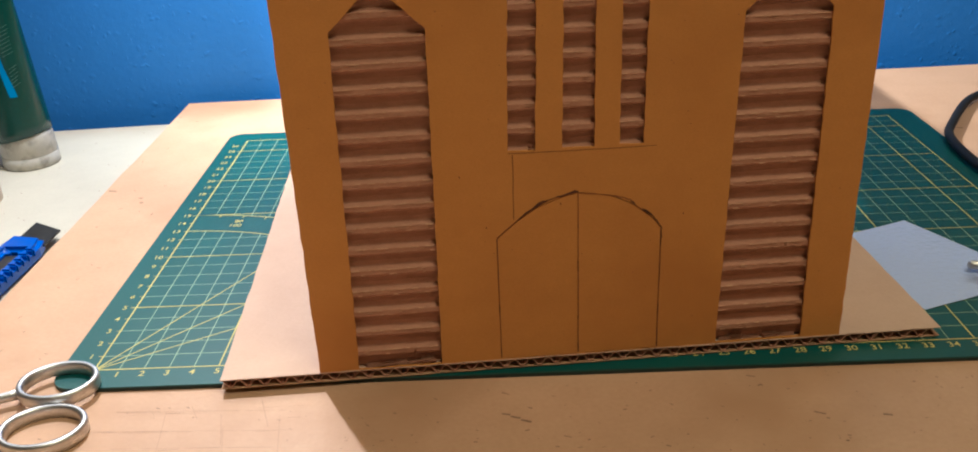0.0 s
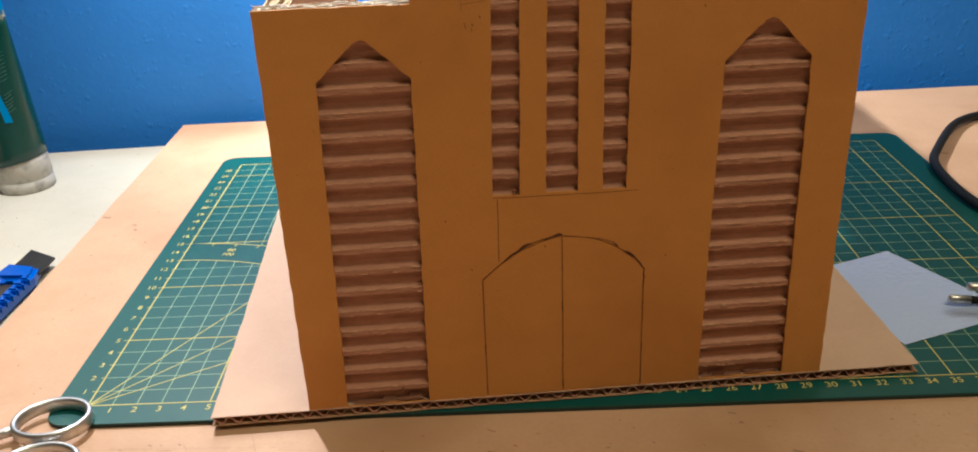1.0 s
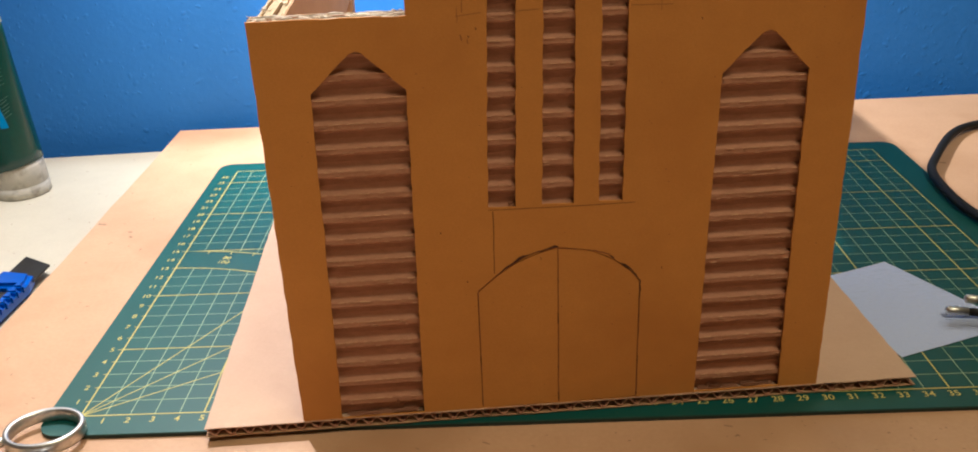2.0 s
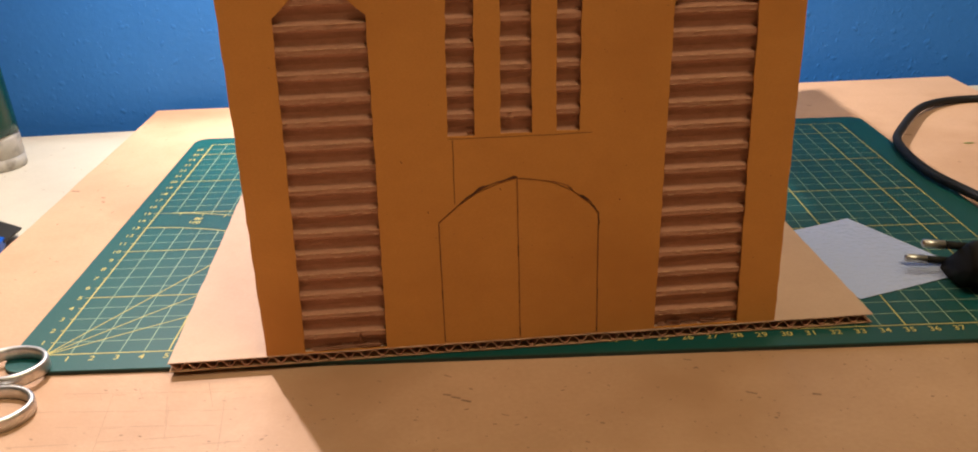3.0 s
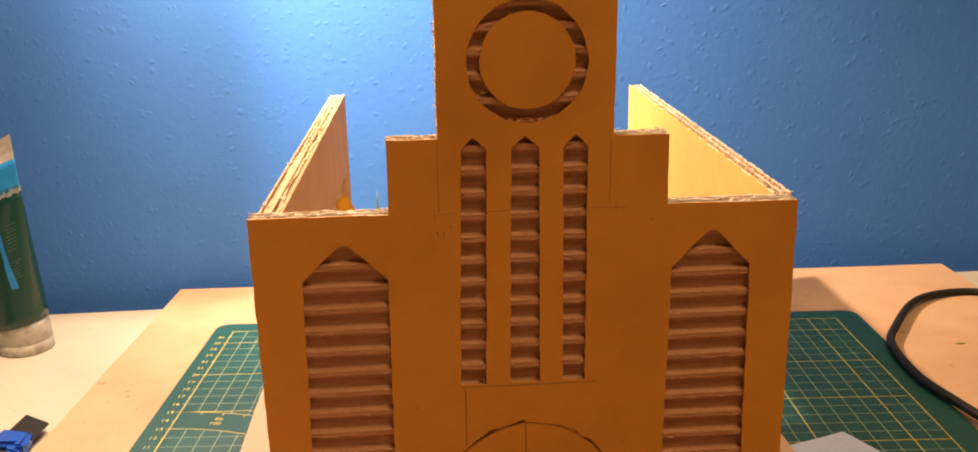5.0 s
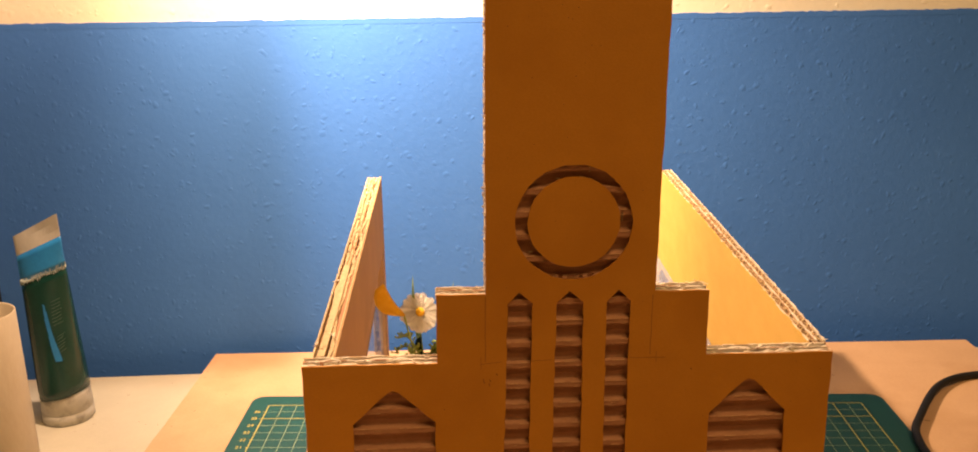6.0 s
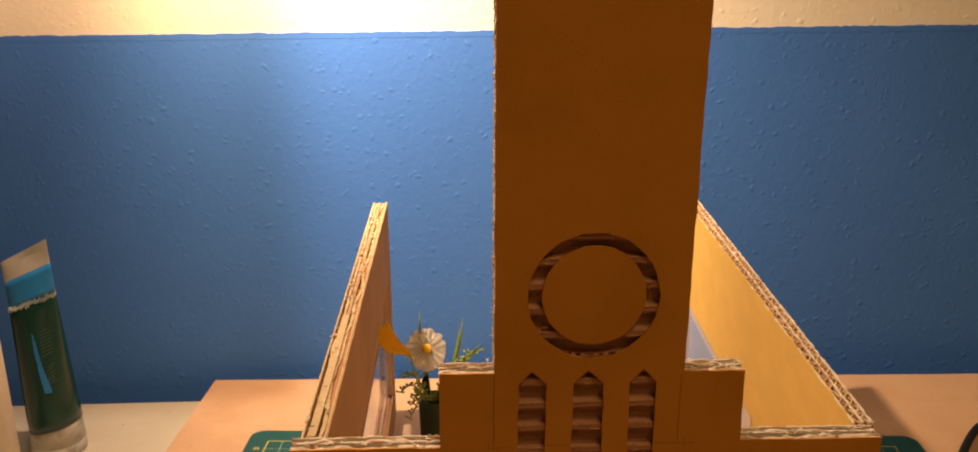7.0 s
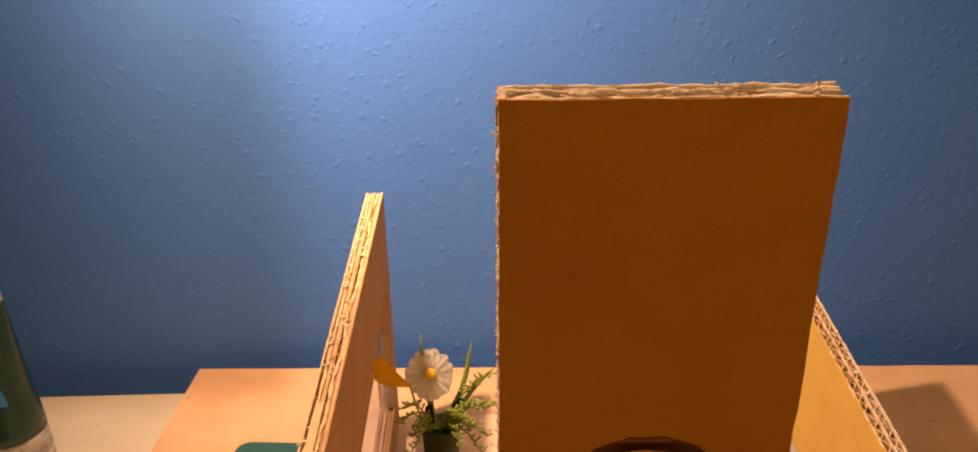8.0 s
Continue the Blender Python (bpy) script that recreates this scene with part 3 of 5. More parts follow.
def mark(points, width, name="score_line", w=-0.00006, ink=None):
    """A drawn or scored line on the face: a thin dark strip."""
    bm = bmesh.new()
    row = []
    for i, p in enumerate(points):
        a, c = points[max(0, i - 1)], points[min(len(points) - 1, i + 1)]
        d = Vector((c[0] - a[0], c[1] - a[1])).normalized() * width / 2
        row.append([bm.verts.new(front(u, v, w)) for u, v in ((p[0] - d.y, p[1] + d.x), (p[0] + d.y, p[1] - d.x))])
    for p, q in zip(row, row[1:]):
        bm.faces.new((p[0], p[1], q[1], q[0]))
    return part(name, bm, ink or PENCIL, house)


def wavering(a, b, n, j):
    return [(a[0] + (b[0] - a[0]) * k / n + rng.uniform(-j, j), a[1] + (b[1] - a[1]) * k / n + rng.uniform(-j, j)) for k in range(n + 1)]


mark(wavering((0.1668, 0.0888), (0.2195, 0.0885), 9, 0.00012), 0.00018)
mark(wavering((0.1685, 0.0882), (0.1683, 0.0635), 5, 0.0001), 0.00026)
mark(wavering((TL, Z2 - 0.001), (TL - 0.0004, 0.1590), 5, 0.0001), 0.00026, ink=FAINT)
mark(wavering((TR - 0.0008, Z2 - 0.002), (TR - 0.0012, 0.1600), 5, 0.0001), 0.00026, ink=FAINT)
for x, top_ in ((DL, 0.0560), (DM, 0.0722), (DR, 0.0520)):
    mark(wavering((x, 0.0052), (x, top_), 14, 0.00009), 0.00030, ink=CUT)
    z = 0.006
    while z < top_ - 0.002:
        ln = min(rng.uniform(0.0008, 0.005), top_ - z)
        mark(wavering((x, z), (x, z + ln), 2, 0.00008), rng.choice((0.00022, 0.00030, 0.00040)), w=-0.00010)
        z += ln + rng.uniform(0.004, 0.016)


def gash(points, widths):
    """A gaping stretch of a cut: a dark sliver that swells and narrows."""
    bm = bmesh.new()
    row = []
    for i, (p, wd) in enumerate(zip(points, widths)):
        a, c = points[max(0, i - 1)], points[min(len(points) - 1, i + 1)]
        d = Vector((c[0] - a[0], c[1] - a[1])).normalized() * wd / 2
        row.append([bm.verts.new(front(u, v, -0.00012)) for u, v in ((p[0] - d.y, p[1] + d.x), (p[0] + d.y, p[1] - d.x))])
    for p, q in zip(row, row[1:]):
        bm.faces.new((p[0], p[1], q[1], q[0]))
    return part("score_line", bm, PENCIL, house)


# the arched cut of the door: gaping at the upper left and at the right shoulder, nearly closed between
mark(wavering((DL, 0.0564), (0.1705, 0.0640), 6, 0.00012), 0.00032, ink=CUT)
gash([(0.1700, 0.0634), (0.1725, 0.0655), (0.1752, 0.0672), (0.1776, 0.0690), (0.1790, 0.0697), (0.1808, 0.0700)], (0.0003, 0.0008, 0.0007, 0.0013, 0.0011, 0.0002))
mark(wavering((0.1800, 0.0700), (0.1850, 0.0714), 4, 0.0001), 0.00030)
gash([(0.1840, 0.0716), (0.1852, 0.0713), (0.1880, 0.0722), (0.1905, 0.0729), (0.1918, 0.0728)], (0.0002, 0.0006, 0.0006, 0.0013, 0.0005))
mark(wavering((0.1918, 0.0722), (0.2040, 0.0705), 7, 0.00010), 0.00022, ink=CUT)
mark(wavering((0.2040, 0.0705), (0.2110, 0.0684), 5, 0.00018), 0.00038, ink=CUT)
gash([(0.2106, 0.0680), (0.2116, 0.0674), (0.2124, 0.0664)], (0.0002, 0.0007, 0.0003))
mark(wavering((0.2122, 0.0662), (0.2150, 0.0644), 3, 0.0001), 0.00026, ink=CUT)
gash([(0.2150, 0.0644), (0.2164, 0.0636), (0.2182, 0.0622), (0.2194, 0.0611)], (0.0003, 0.0009, 0.0008, 0.0002))
mark(wavering((0.2192, 0.0612), (0.2224, 0.0566), 5, 0.00014), 0.00042)
mark(wavering((0.2224, 0.0566), (0.2226, 0.0520), 3, 0.00014), 0.00040)
# faint level line that runs on from the shoulders, and short setting-out ticks
for a, c in (((0.1585, 0.1580), (0.1668, 0.1588)), ((0.1768, 0.1587), (0.1860, 0.1590)), ((0.2160, 0.1588), (0.2300, 0.1584))):
    mark(wavering(a, c, 5, 0.0001), 0.00020, ink=FAINT)
for a, c, wd in (((0.1590, 0.1610), (0.1591, 0.1560), 0.0002), ((0.2262, 0.1610), (0.2263, 0.1565), 0.0002), ((0.1598, 0.1520), (0.1603, 0.1500), 0.0005), ((0.1620, 0.1502), (0.1623, 0.1488), 0.0004)):
    mark([a, c], wd * 0.8, ink=FAINT)
for x, z, n in ((0.1625, 0.1515, 1), (0.1655, 0.1545, 1), (0.2390, 0.1535, 1), (0.1500, 0.0830, 1), (0.1850, 0.0700, 1), (0.2310, 0.0620, 1), (0.1590, 0.0610, 1)):
    for _ in range(n):
        dx, dz = rng.uniform(-0.001, 0.001), rng.uniform(-0.0015, 0.0015)
        mark([(x + dx, z + dz), (x + dx + 0.0003, z + dz - 0.0008)], 0.0003, "speck")


bm = bmesh.new()
for k in range(130):
    x, z = (rng.uniform(X0 + 0.004, X1 - 0.004), rng.uniform(0.008, Z1 - 0.003)) if k < 90 else (rng.uniform(TL + 0.004, TR - 0.004), rng.uniform(Z1, Z3 - 0.004))
    if any((got := span_at(h, z)) and got[0] - 0.0006 < x < got[1] + 0.0006 for h in holes) or abs(math.hypot(x - RC[0], z - RC[1]) - 0.0195) < 0.0036:
        continue
    r, a = rng.uniform(0.00008, 0.00022), rng.uniform(0, 3)
    bm.faces.new([bm.verts.new(front(x + r * math.cos(a + q) * (1.6 if q % 3 else 1), z + r * math.sin(a + q), -0.00005)) for q in (0, 1.3, 2.6, 3.9, 5.1)])
tagged(part("speck_scatter", bm, FAINT, house, "fine dark specks on the face"), kind="stuff")


def torn_bit(x, z, w, h, depth, paper, name="torn_bit", lean=0.0):
    """A scrap of paper left in a cut: a small curled, ragged flake."""
    bm = bmesh.new()
    rows = []
    for i in range(4):
        f = i / 3
        half = w / 2 * (0.6 + 0.5 * rng.random())
        y = FY + depth + (lean * f if lean else -0.0012 * math.sin(math.pi * 0.6 * f) * rng.uniform(0.5, 1.0))
        rows.append([bm.verts.new((x - half + rng.uniform(-0.1, 0.1) * w, y, z + h * f)), bm.verts.new((x + half, y - rng.uniform(0, 0.0003), z + h * f + rng.uniform(-0.1, 0.1) * h))])
    for p, q in zip(rows, rows[1:]):
        bm.faces.new((p[0], p[1], q[1], q[0]))
    bmesh.ops.solidify(bm, geom=bm.faces[:], thickness=0.0002)
    return part(name, bm, paper, house, "torn scrap of paper")


torn_bit(0.1632, 0.3110, 0.0018, 0.0034, 0.0016, FUZZ)
# scraps in the clock ring, at the slit ends and at the feet of the large windows
for x, z, w, h in ((0.1860, 0.1934, 0.0016, 0.0010), (0.1892, 0.1929, 0.0020, 0.0013), (0.1931, 0.1927, 0.0028, 0.0014), (0.1968, 0.1930, 0.0018, 0.0010), (0.2005, 0.1936, 0.0024, 0.0008),
                   (0.1900, 0.2345, 0.0030, 0.0008), (0.1957, 0.2347, 0.0036, 0.0007), (0.1995, 0.2330, 0.0006, 0.0026), (0.1880, 0.2306, 0.0012, 0.0006), (0.1965, 0.2310, 0.0016, 0.0006),
                   (0.2118, 0.2140, 0.0006, 0.0036), (0.1780, 0.2030, 0.0022, 0.0008)):
    torn_bit(x, z - 0.0012, w, h, 0.0014, CORE if z < 0.2 or z > 0.2334 else TORN)
for x, z, w, h in ((0.1748, 0.0899, 0.0022, 0.0018), (0.1690, 0.1700, 0.0010, 0.0040)):
    torn_bit(x, z, w, h, 0.0016, CORE)
for x_a, x_b in ((0.1085, 0.1380), (0.2470, 0.2790)):
    x = x_a
    while x < x_b - 0.003:
        w = rng.uniform(0.004, 0.009)
        torn_bit(min(x + w / 2, x_b - w / 2), 0.0043 + rng.uniform(-0.0002, 0.0003), w, rng.uniform(0.0012, 0.0032), 0.0010, CORE, lean=rng.uniform(0.0016, 0.0030))
        x += w * rng.uniform(0.7, 1.0)
for x, z, w, h in ((0.1290, 0.0070, 0.0010, 0.0048), (0.1180, 0.0052, 0.0090, 0.0012), (0.1320, 0.0053, 0.0120, 0.0014), (0.2540, 0.0056, 0.0060, 0.0020), (0.2680, 0.0058, 0.0080, 0.0012)):
    torn_bit(x, z, w, h, 0.0012, CORE)


def side_wall(name_, inner_w, outer_w, win, low, flute_up, label, face, edge_paper):
    """A side wall of two glued sheets. win is the opening in the inner sheet, low the smaller one in the outer sheet."""
    y0, y1 = FY + C4 + 0.0002, 0.2985
    t = abs(outer_w(0) - inner_w(0))

    def at(u, v, w):
        a, c = inner_w(u), outer_w(u)
        return (a + (c - a) * w / t, u, v)

    edge = lambda d: rough_loop([(y0, ZB), (y1, ZB), (y1 - 0.0005, Z1 - d), (y0, Z1 - d)], 0.004, 0.0004, rng)
    wall = part(name_, sheet([edge(0), rough_loop(win, 0.006, 0.0003, rng)], at, 0.0, 0.0007), face, house, label)
    part("liner", sheet([edge(0.0003), rough_loop(low, 0.006, 0.0003, rng)], at, t * 0.5 - 0.0003, t * 0.5 + 0.0003), KRAFT, wall)
    part("liner", sheet([edge(0.0006), rough_loop(low, 0.006, 0.0003, rng)], at, t - 0.0007, t), KRAFT, wall)
    along = lambda u, v, w: at(v, u, w)
    for w0, w1, vertical, hole in ((0.0007, t * 0.5 - 0.0003, flute_up[0], win), (t * 0.5 + 0.0003, t - 0.0007, flute_up[1], low)):
        wy, wz = [p[0] for p in hole], [p[1] for p in hole]
        bm = bmesh.new()
        for ya, yb, za, zb in ((y0, y1, max(wz) + 0.0004, Z1 - (0.0004 if vertical else 0.0012)), (y0, min(wy) - 0.0004, ZB, max(wz)), (max(wy) + 0.0004, y1, ZB, max(wz)), (min(wy), max(wy), ZB, min(wz) - 0.0004)):
            if vertical:
                flutes(bm, at, ya, yb, za, zb, w0, w1, rng=rng, crush=0.22, cuts=2, thick=0.00042, sway=0.9, tear=0.0005)
            else:
                flutes(bm, along, za, zb, ya, yb, w0, w1, rng=rng, crush=0.3, cuts=max(2, int((yb - ya) / 0.006)))
        part("corrugated_layer", bm, edge_paper, wall)
    return wall


lwin = [(0.0600, 0.0280), (0.2770, 0.0280), (0.2770, 0.1085), (0.2740, 0.1098), (0.0750, 0.1130), (0.0600, 0.1020)]
llow = [(0.0900, 0.0300), (0.2750, 0.0300), (0.2750, 0.0740), (0.2650, 0.0800), (0.1000, 0.0800), (0.0900, 0.0740)]
rwin = [(0.1140, 0.0250), (0.2880, 0.0250), (0.2880, 0.0840), (0.2780, 0.0910), (0.1240, 0.0910), (0.1140, 0.0840)]
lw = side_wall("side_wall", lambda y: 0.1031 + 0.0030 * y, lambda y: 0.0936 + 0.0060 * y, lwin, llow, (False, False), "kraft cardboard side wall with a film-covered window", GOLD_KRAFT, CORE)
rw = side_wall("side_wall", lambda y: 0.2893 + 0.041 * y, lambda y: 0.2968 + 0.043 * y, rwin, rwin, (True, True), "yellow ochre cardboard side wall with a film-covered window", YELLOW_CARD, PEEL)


def film_pane(base_x, slope, win, bulge, sign):
    """Clear film taped behind a window, slightly buckled."""
    bm = bmesh.new()
    ys = [min(p[0] for p in win) - 0.008, max(p[0] for p in win) + 0.008]
    zs = [min(p[1] for p in win) - 0.008, max(p[1] for p in win) + 0.006]
    n, m = 16, 6
    rows = []
    for i in range(n + 1):
        row = []
        for k in range(m + 1):
            y, z = ys[0] + (ys[1] - ys[0]) * i / n, zs[0] + (zs[1] - zs[0]) * k / m
            d = 0.0006 + bulge * abs(math.sin(3.3 * math.pi * i / n)) * math.sin(math.pi * k / m)
            row.append([bm.verts.new((base_x + slope * y + sign * (d + e), y, z)) for e in (0, 0.0002)])
        rows.append(row)
    for i in range(n):
        for k in range(m):
            for e in (0, 1):
                bm.faces.new((rows[i][k][e], rows[i + 1][k][e], rows[i + 1][k + 1][e], rows[i][k + 1][e]))
    return bm


part("window_film", film_pane(0.0988, 0.0045, llow, 0.0022, 1), CLEAR, lw, "clear buckled plastic film", smooth=True)
part("window_film", film_pane(0.2893, 0.041, rwin, 0.0020, -1), CLEAR, rw, "clear buckled plastic film", smooth=True)

# card strip that closes the far cut of the window
bm = bmesh.new()
box(bm, (0.0990, 0.2762, 0.0285), (0.1036, 0.2775, 0.1085))
part("window_jamb", bm, PALE_CARD, lw)


def torn_cap(name, a, b, across, up, bands, parent, gap=0.03, rise=0.00035, step=0.0016, paper=None):
    """Crushed, frayed paper along a cut edge from a to b: bands are (from, to) shares of the thickness vector."""
    a, b, across, up = Vector(a), Vector(b), Vector(across), Vector(up)
    n = max(8, int((b - a).length / step))
    bm = bmesh.new()
    for f0, f1 in bands:
        rows = []
        for i in range(n + 1):
            p = a.lerp(b, i / n)
            rows.append([bm.verts.new(p + across * min(1.02, max(-0.02, f0 + (f1 - f0) * k / 3 + rng.uniform(-0.025, 0.025))) + up * (rng.uniform(-rise, rise * 0.7) if k in (1, 2) else rng.uniform(-0.3 * rise, rise))) for k in range(4)])
        for i in range(n):
            for k in range(3):
                if rng.random() > gap:
                    bm.faces.new((rows[i][k], rows[i + 1][k], rows[i + 1][k + 1], rows[i][k + 1]))
    if paper is None:
        bmesh.ops.solidify(bm, geom=bm.faces[:], thickness=0.00025)
    ob = part(name, bm, paper or TORN, parent, "pale torn paper edge")
    return tagged(ob, kind="stuff")


def ribbon(bm, a, b, across, up, centre, width, height, deep, step=0.0012):
    """The upstanding edge of one paper layer: centre, width and height are functions of the way along from a to b."""
    n = max(6, int((b - a).length / step))
    rows = []
    for i in range(n + 1):
        t = i / n
        p = a.lerp(b, t) + across * centre(t)
        h, w = height(t), width(t) / 2
        rows.append([bm.verts.new(p - across * w - up * deep), bm.verts.new(p - across * w + up * (h + rng.uniform(-0.00012, 0.00012))),
                     bm.verts.new(p + across * w + up * (h + rng.uniform(-0.00012, 0.00012))), bm.verts.new(p + across * w - up * deep)])
    for p, q in zip(rows, rows[1:]):
        for k in range(3):
            bm.faces.new((p[k], q[k], q[k + 1], p[k + 1]))
    for p in (rows[0], rows[-1]):
        bm.faces.new(p)


def layered_edge(a, b, across, parent, paper, wide=0.8, lift=0.0004, flakes=8, rate=90, up=(0, 0, 1)):
    """The cut edge of a glued double sheet: frayed liners, crushed wave paper between, dark gaps and torn flakes."""
    a, b, across, up = Vector(a), Vector(b), Vector(across), Vector(up)
    thick = across.length
    mm = 0.001 / thick
    bm = bmesh.new()

    def wander(lo, hi, rate):
        seed = rng.uniform(0, 90)
        length = (b - a).length
        return lambda t: lo + (hi - lo) * min(1, max(0, 0.5 + 0.75 * noise.noise((t * length * rate, seed, 0.0))))

    for lo, hi, wl, wh, hl, hh in ((0.095, 0.105, 0.5, 0.8, -0.3, 0.3), (0.16, 0.46, 1.0 * wide, 2.4 * wide, -2.2, 0.3), (0.53, 0.58, 0.5, 0.9, -0.6, 0.9),
                                   (0.64, 0.86, 0.8 * wide, 1.8 * wide, -1.8, 0.4), (0.945, 0.96, 0.6, 0.9, -0.3, 1.0)):
        wd = wander(wl * mm, wh * mm, 160)
        ribbon(bm, a, b, across, up, wander(lo, hi, rate), wd, wander(hl * lift, hh * lift, 210), 0.0004 if lo < 0.1 else 0.0022)
    ob = tagged(part("torn_edge", bm, paper, parent, "frayed layered paper edge"), kind="stuff")
    along = (b - a).normalized()
    for _ in range(flakes):
        p = a.lerp(b, rng.uniform(0.03, 0.97)) + across * rng.uniform(0.15, 0.8)
        ln, wd, turn = rng.uniform(0.002, 0.006), rng.uniform(0.0006, 0.0016), rng.uniform(-0.5, 0.5)
        d = (along + across.normalized() * turn).normalized()
        e = d.cross(up)
        bm = bmesh.new()
        rows = []
        for i in range(5):
            f = i / 4
            c = p + d * (ln * (f - 0.5)) + up * (0.0002 + 0.0007 * math.sin(math.pi * f) * rng.random())
            w = wd * (0.35 + 0.65 * math.sin(math.pi * (0.1 + 0.8 * f))) * rng.uniform(0.7, 1.2)
            rows.append([bm.verts.new(c - e * w / 2), bm.verts.new(c + e * w / 2 + up * rng.uniform(-0.0003, 0.0003))])
        for q, r in zip(rows, rows[1:]):
            bm.faces.new((q[0], q[1], r[1], r[0]))
        bmesh.ops.solidify(bm, geom=bm.faces[:], thickness=0.00022)
        part("paper_flake", bm, paper, parent)
    return ob


TH = (0, C4, 0)
for a, c, n in (((X0 + 0.0004, FY, Z1 + 0.0002), (SL, FY, Z1), 9), ((SL, FY, Z2 + 0.0002), (TL, FY, Z2), 3), ((TR, FY, Z2 - 0.0007), (SR, FY, Z2 - 0.0009), 7), ((SR, FY, Z1), (X1, FY, Z1 - 0.0005), 6),
                ((TL + 0.0014, FY, Z3 + 0.0006), (TR + 0.0025, FY, Z3 - 0.0003), 8)):
    layered_edge(a, c, TH, house, FUZZ, 0.9, 0.0006, n)
torn_cap("torn_edge", (TL, FY, Z2), (TL + 0.0014, FY, Z3), TH, (-1, 0, 0), ((0.0, 0.12), (0.48, 0.62), (0.9, 1.0)), house, 0.06, 0.0005, 0.0009, FUZZ)
layered_edge((0.1029, -0.012, Z1 - 0.0002), (0.1038, 0.2985, Z1 - 0.0005), (-0.0093, 0, 0), lw, TORN, 0.8, 0.0004, 10, 30)
bm = bmesh.new()
ribbon(bm, Vector((0.1029, -0.011, Z1)), Vector((0.1033, 0.100, Z1)), Vector((-0.0093, 0, 0)), Vector((0, 0, 1)), lambda t: 0.60 - 0.03 * math.sin(3 * t), lambda t: 0.30, lambda t: 0.0003, 0.001, 0.004)
tagged(part("torn_edge", bm, TORN, lw, "pale folded-down paper flap"), kind="stuff")
for k in range(34):
    y = rng.uniform(0.105, 0.285)
    p = Vector((0.1033 - 0.0093 * rng.uniform(0.2, 0.85), y, Z1 + rng.uniform(-0.0003, 0.0002)))
    bm = bmesh.new()
    vs = [bm.verts.new(p + Vector((rng.uniform(-0.0012, 0.0012), rng.uniform(-0.0028, 0.0028), rng.uniform(-0.0006, 0.0009)))) for _ in range(4)]
    for f in ((0, 1, 2), (0, 2, 3), (0, 1, 3), (1, 2, 3)):
        bm.faces.new([vs[i] for i in f])
    part("paper_flake", bm, TORN, lw)
for f, lift in ((0.0, 0.0003), (0.46, 0.0004), (0.90, 0.0006)):
    bm = bmesh.new()
    ribbon(bm, Vector((0.2889 + 0.0075 * f, -0.011, Z1)), Vector((0.3015 + 0.0082 * f, 0.2985, Z1 - 0.0003)), Vector((0.0075, 0, 0)), Vector((0, 0, 1)),
           lambda t: 0.085 + 0.02 * noise.noise((t * 40, f * 7, 0)), lambda t: 0.11 + 0.05 * noise.noise((t * 60, f * 9, 3)), lambda t: lift * noise.noise((t * 90, f * 5, 5)), 0.0012)
    tagged(part("torn_edge", bm, FUZZ, rw, "pale frayed liner edge"), kind="stuff")
for lo, hi, pitch_, seed in ((0.13, 0.45, 0.0072, 2.0), (0.60, 0.86, 0.0058, 8.0)):
    bm = bmesh.new()

    def zigzag(t):
        turns = 0.31 * t / pitch_ + 0.7 * noise.noise((t * 26, seed, 0))
        f = abs((turns % 1.0) * 2 - 1)
        return lo + (hi - lo) * min(1, max(0, f + 0.22 * noise.noise((t * 70, seed, 4))))

    ribbon(bm, Vector((0.2889, -0.011, Z1 - 0.0001)), Vector((0.3017, 0.2985, Z1 - 0.0003)), Vector((0.0078, 0, 0)), Vector((0, 0, 1)), zigzag,
           lambda t: 0.085 + 0.03 * noise.noise((t * 120, seed, 1)), lambda t: 0.0005 * noise.noise((t * 150, seed, 2)) - 0.0001, 0.0010, 0.0006)
    tagged(part("wave_edge", bm, EDGE, rw, "pale cut edge of the wavy paper"), kind="stuff")
for k in range(16):
    t = rng.random() ** 0.8
    c = Vector((0.2889, -0.011, Z1)).lerp(Vector((0.3015, 0.2985, Z1)), t) + Vector((0.0076 * rng.uniform(0.55, 0.95), 0, 0.0002))
    bm = bmesh.new()
    vs = [bm.verts.new(c + Vector((rng.uniform(-0.0009, 0.0009), rng.uniform(-0.0024, 0.0024), rng.uniform(-0.0004, 0.0007)))) for _ in range(4)]
    for f in ((0, 1, 2), (0, 2, 3), (0, 1, 3), (1, 2, 3)):
        bm.faces.new([vs[i] for i in f])
    part("paper_flake", bm, FUZZ, rw)

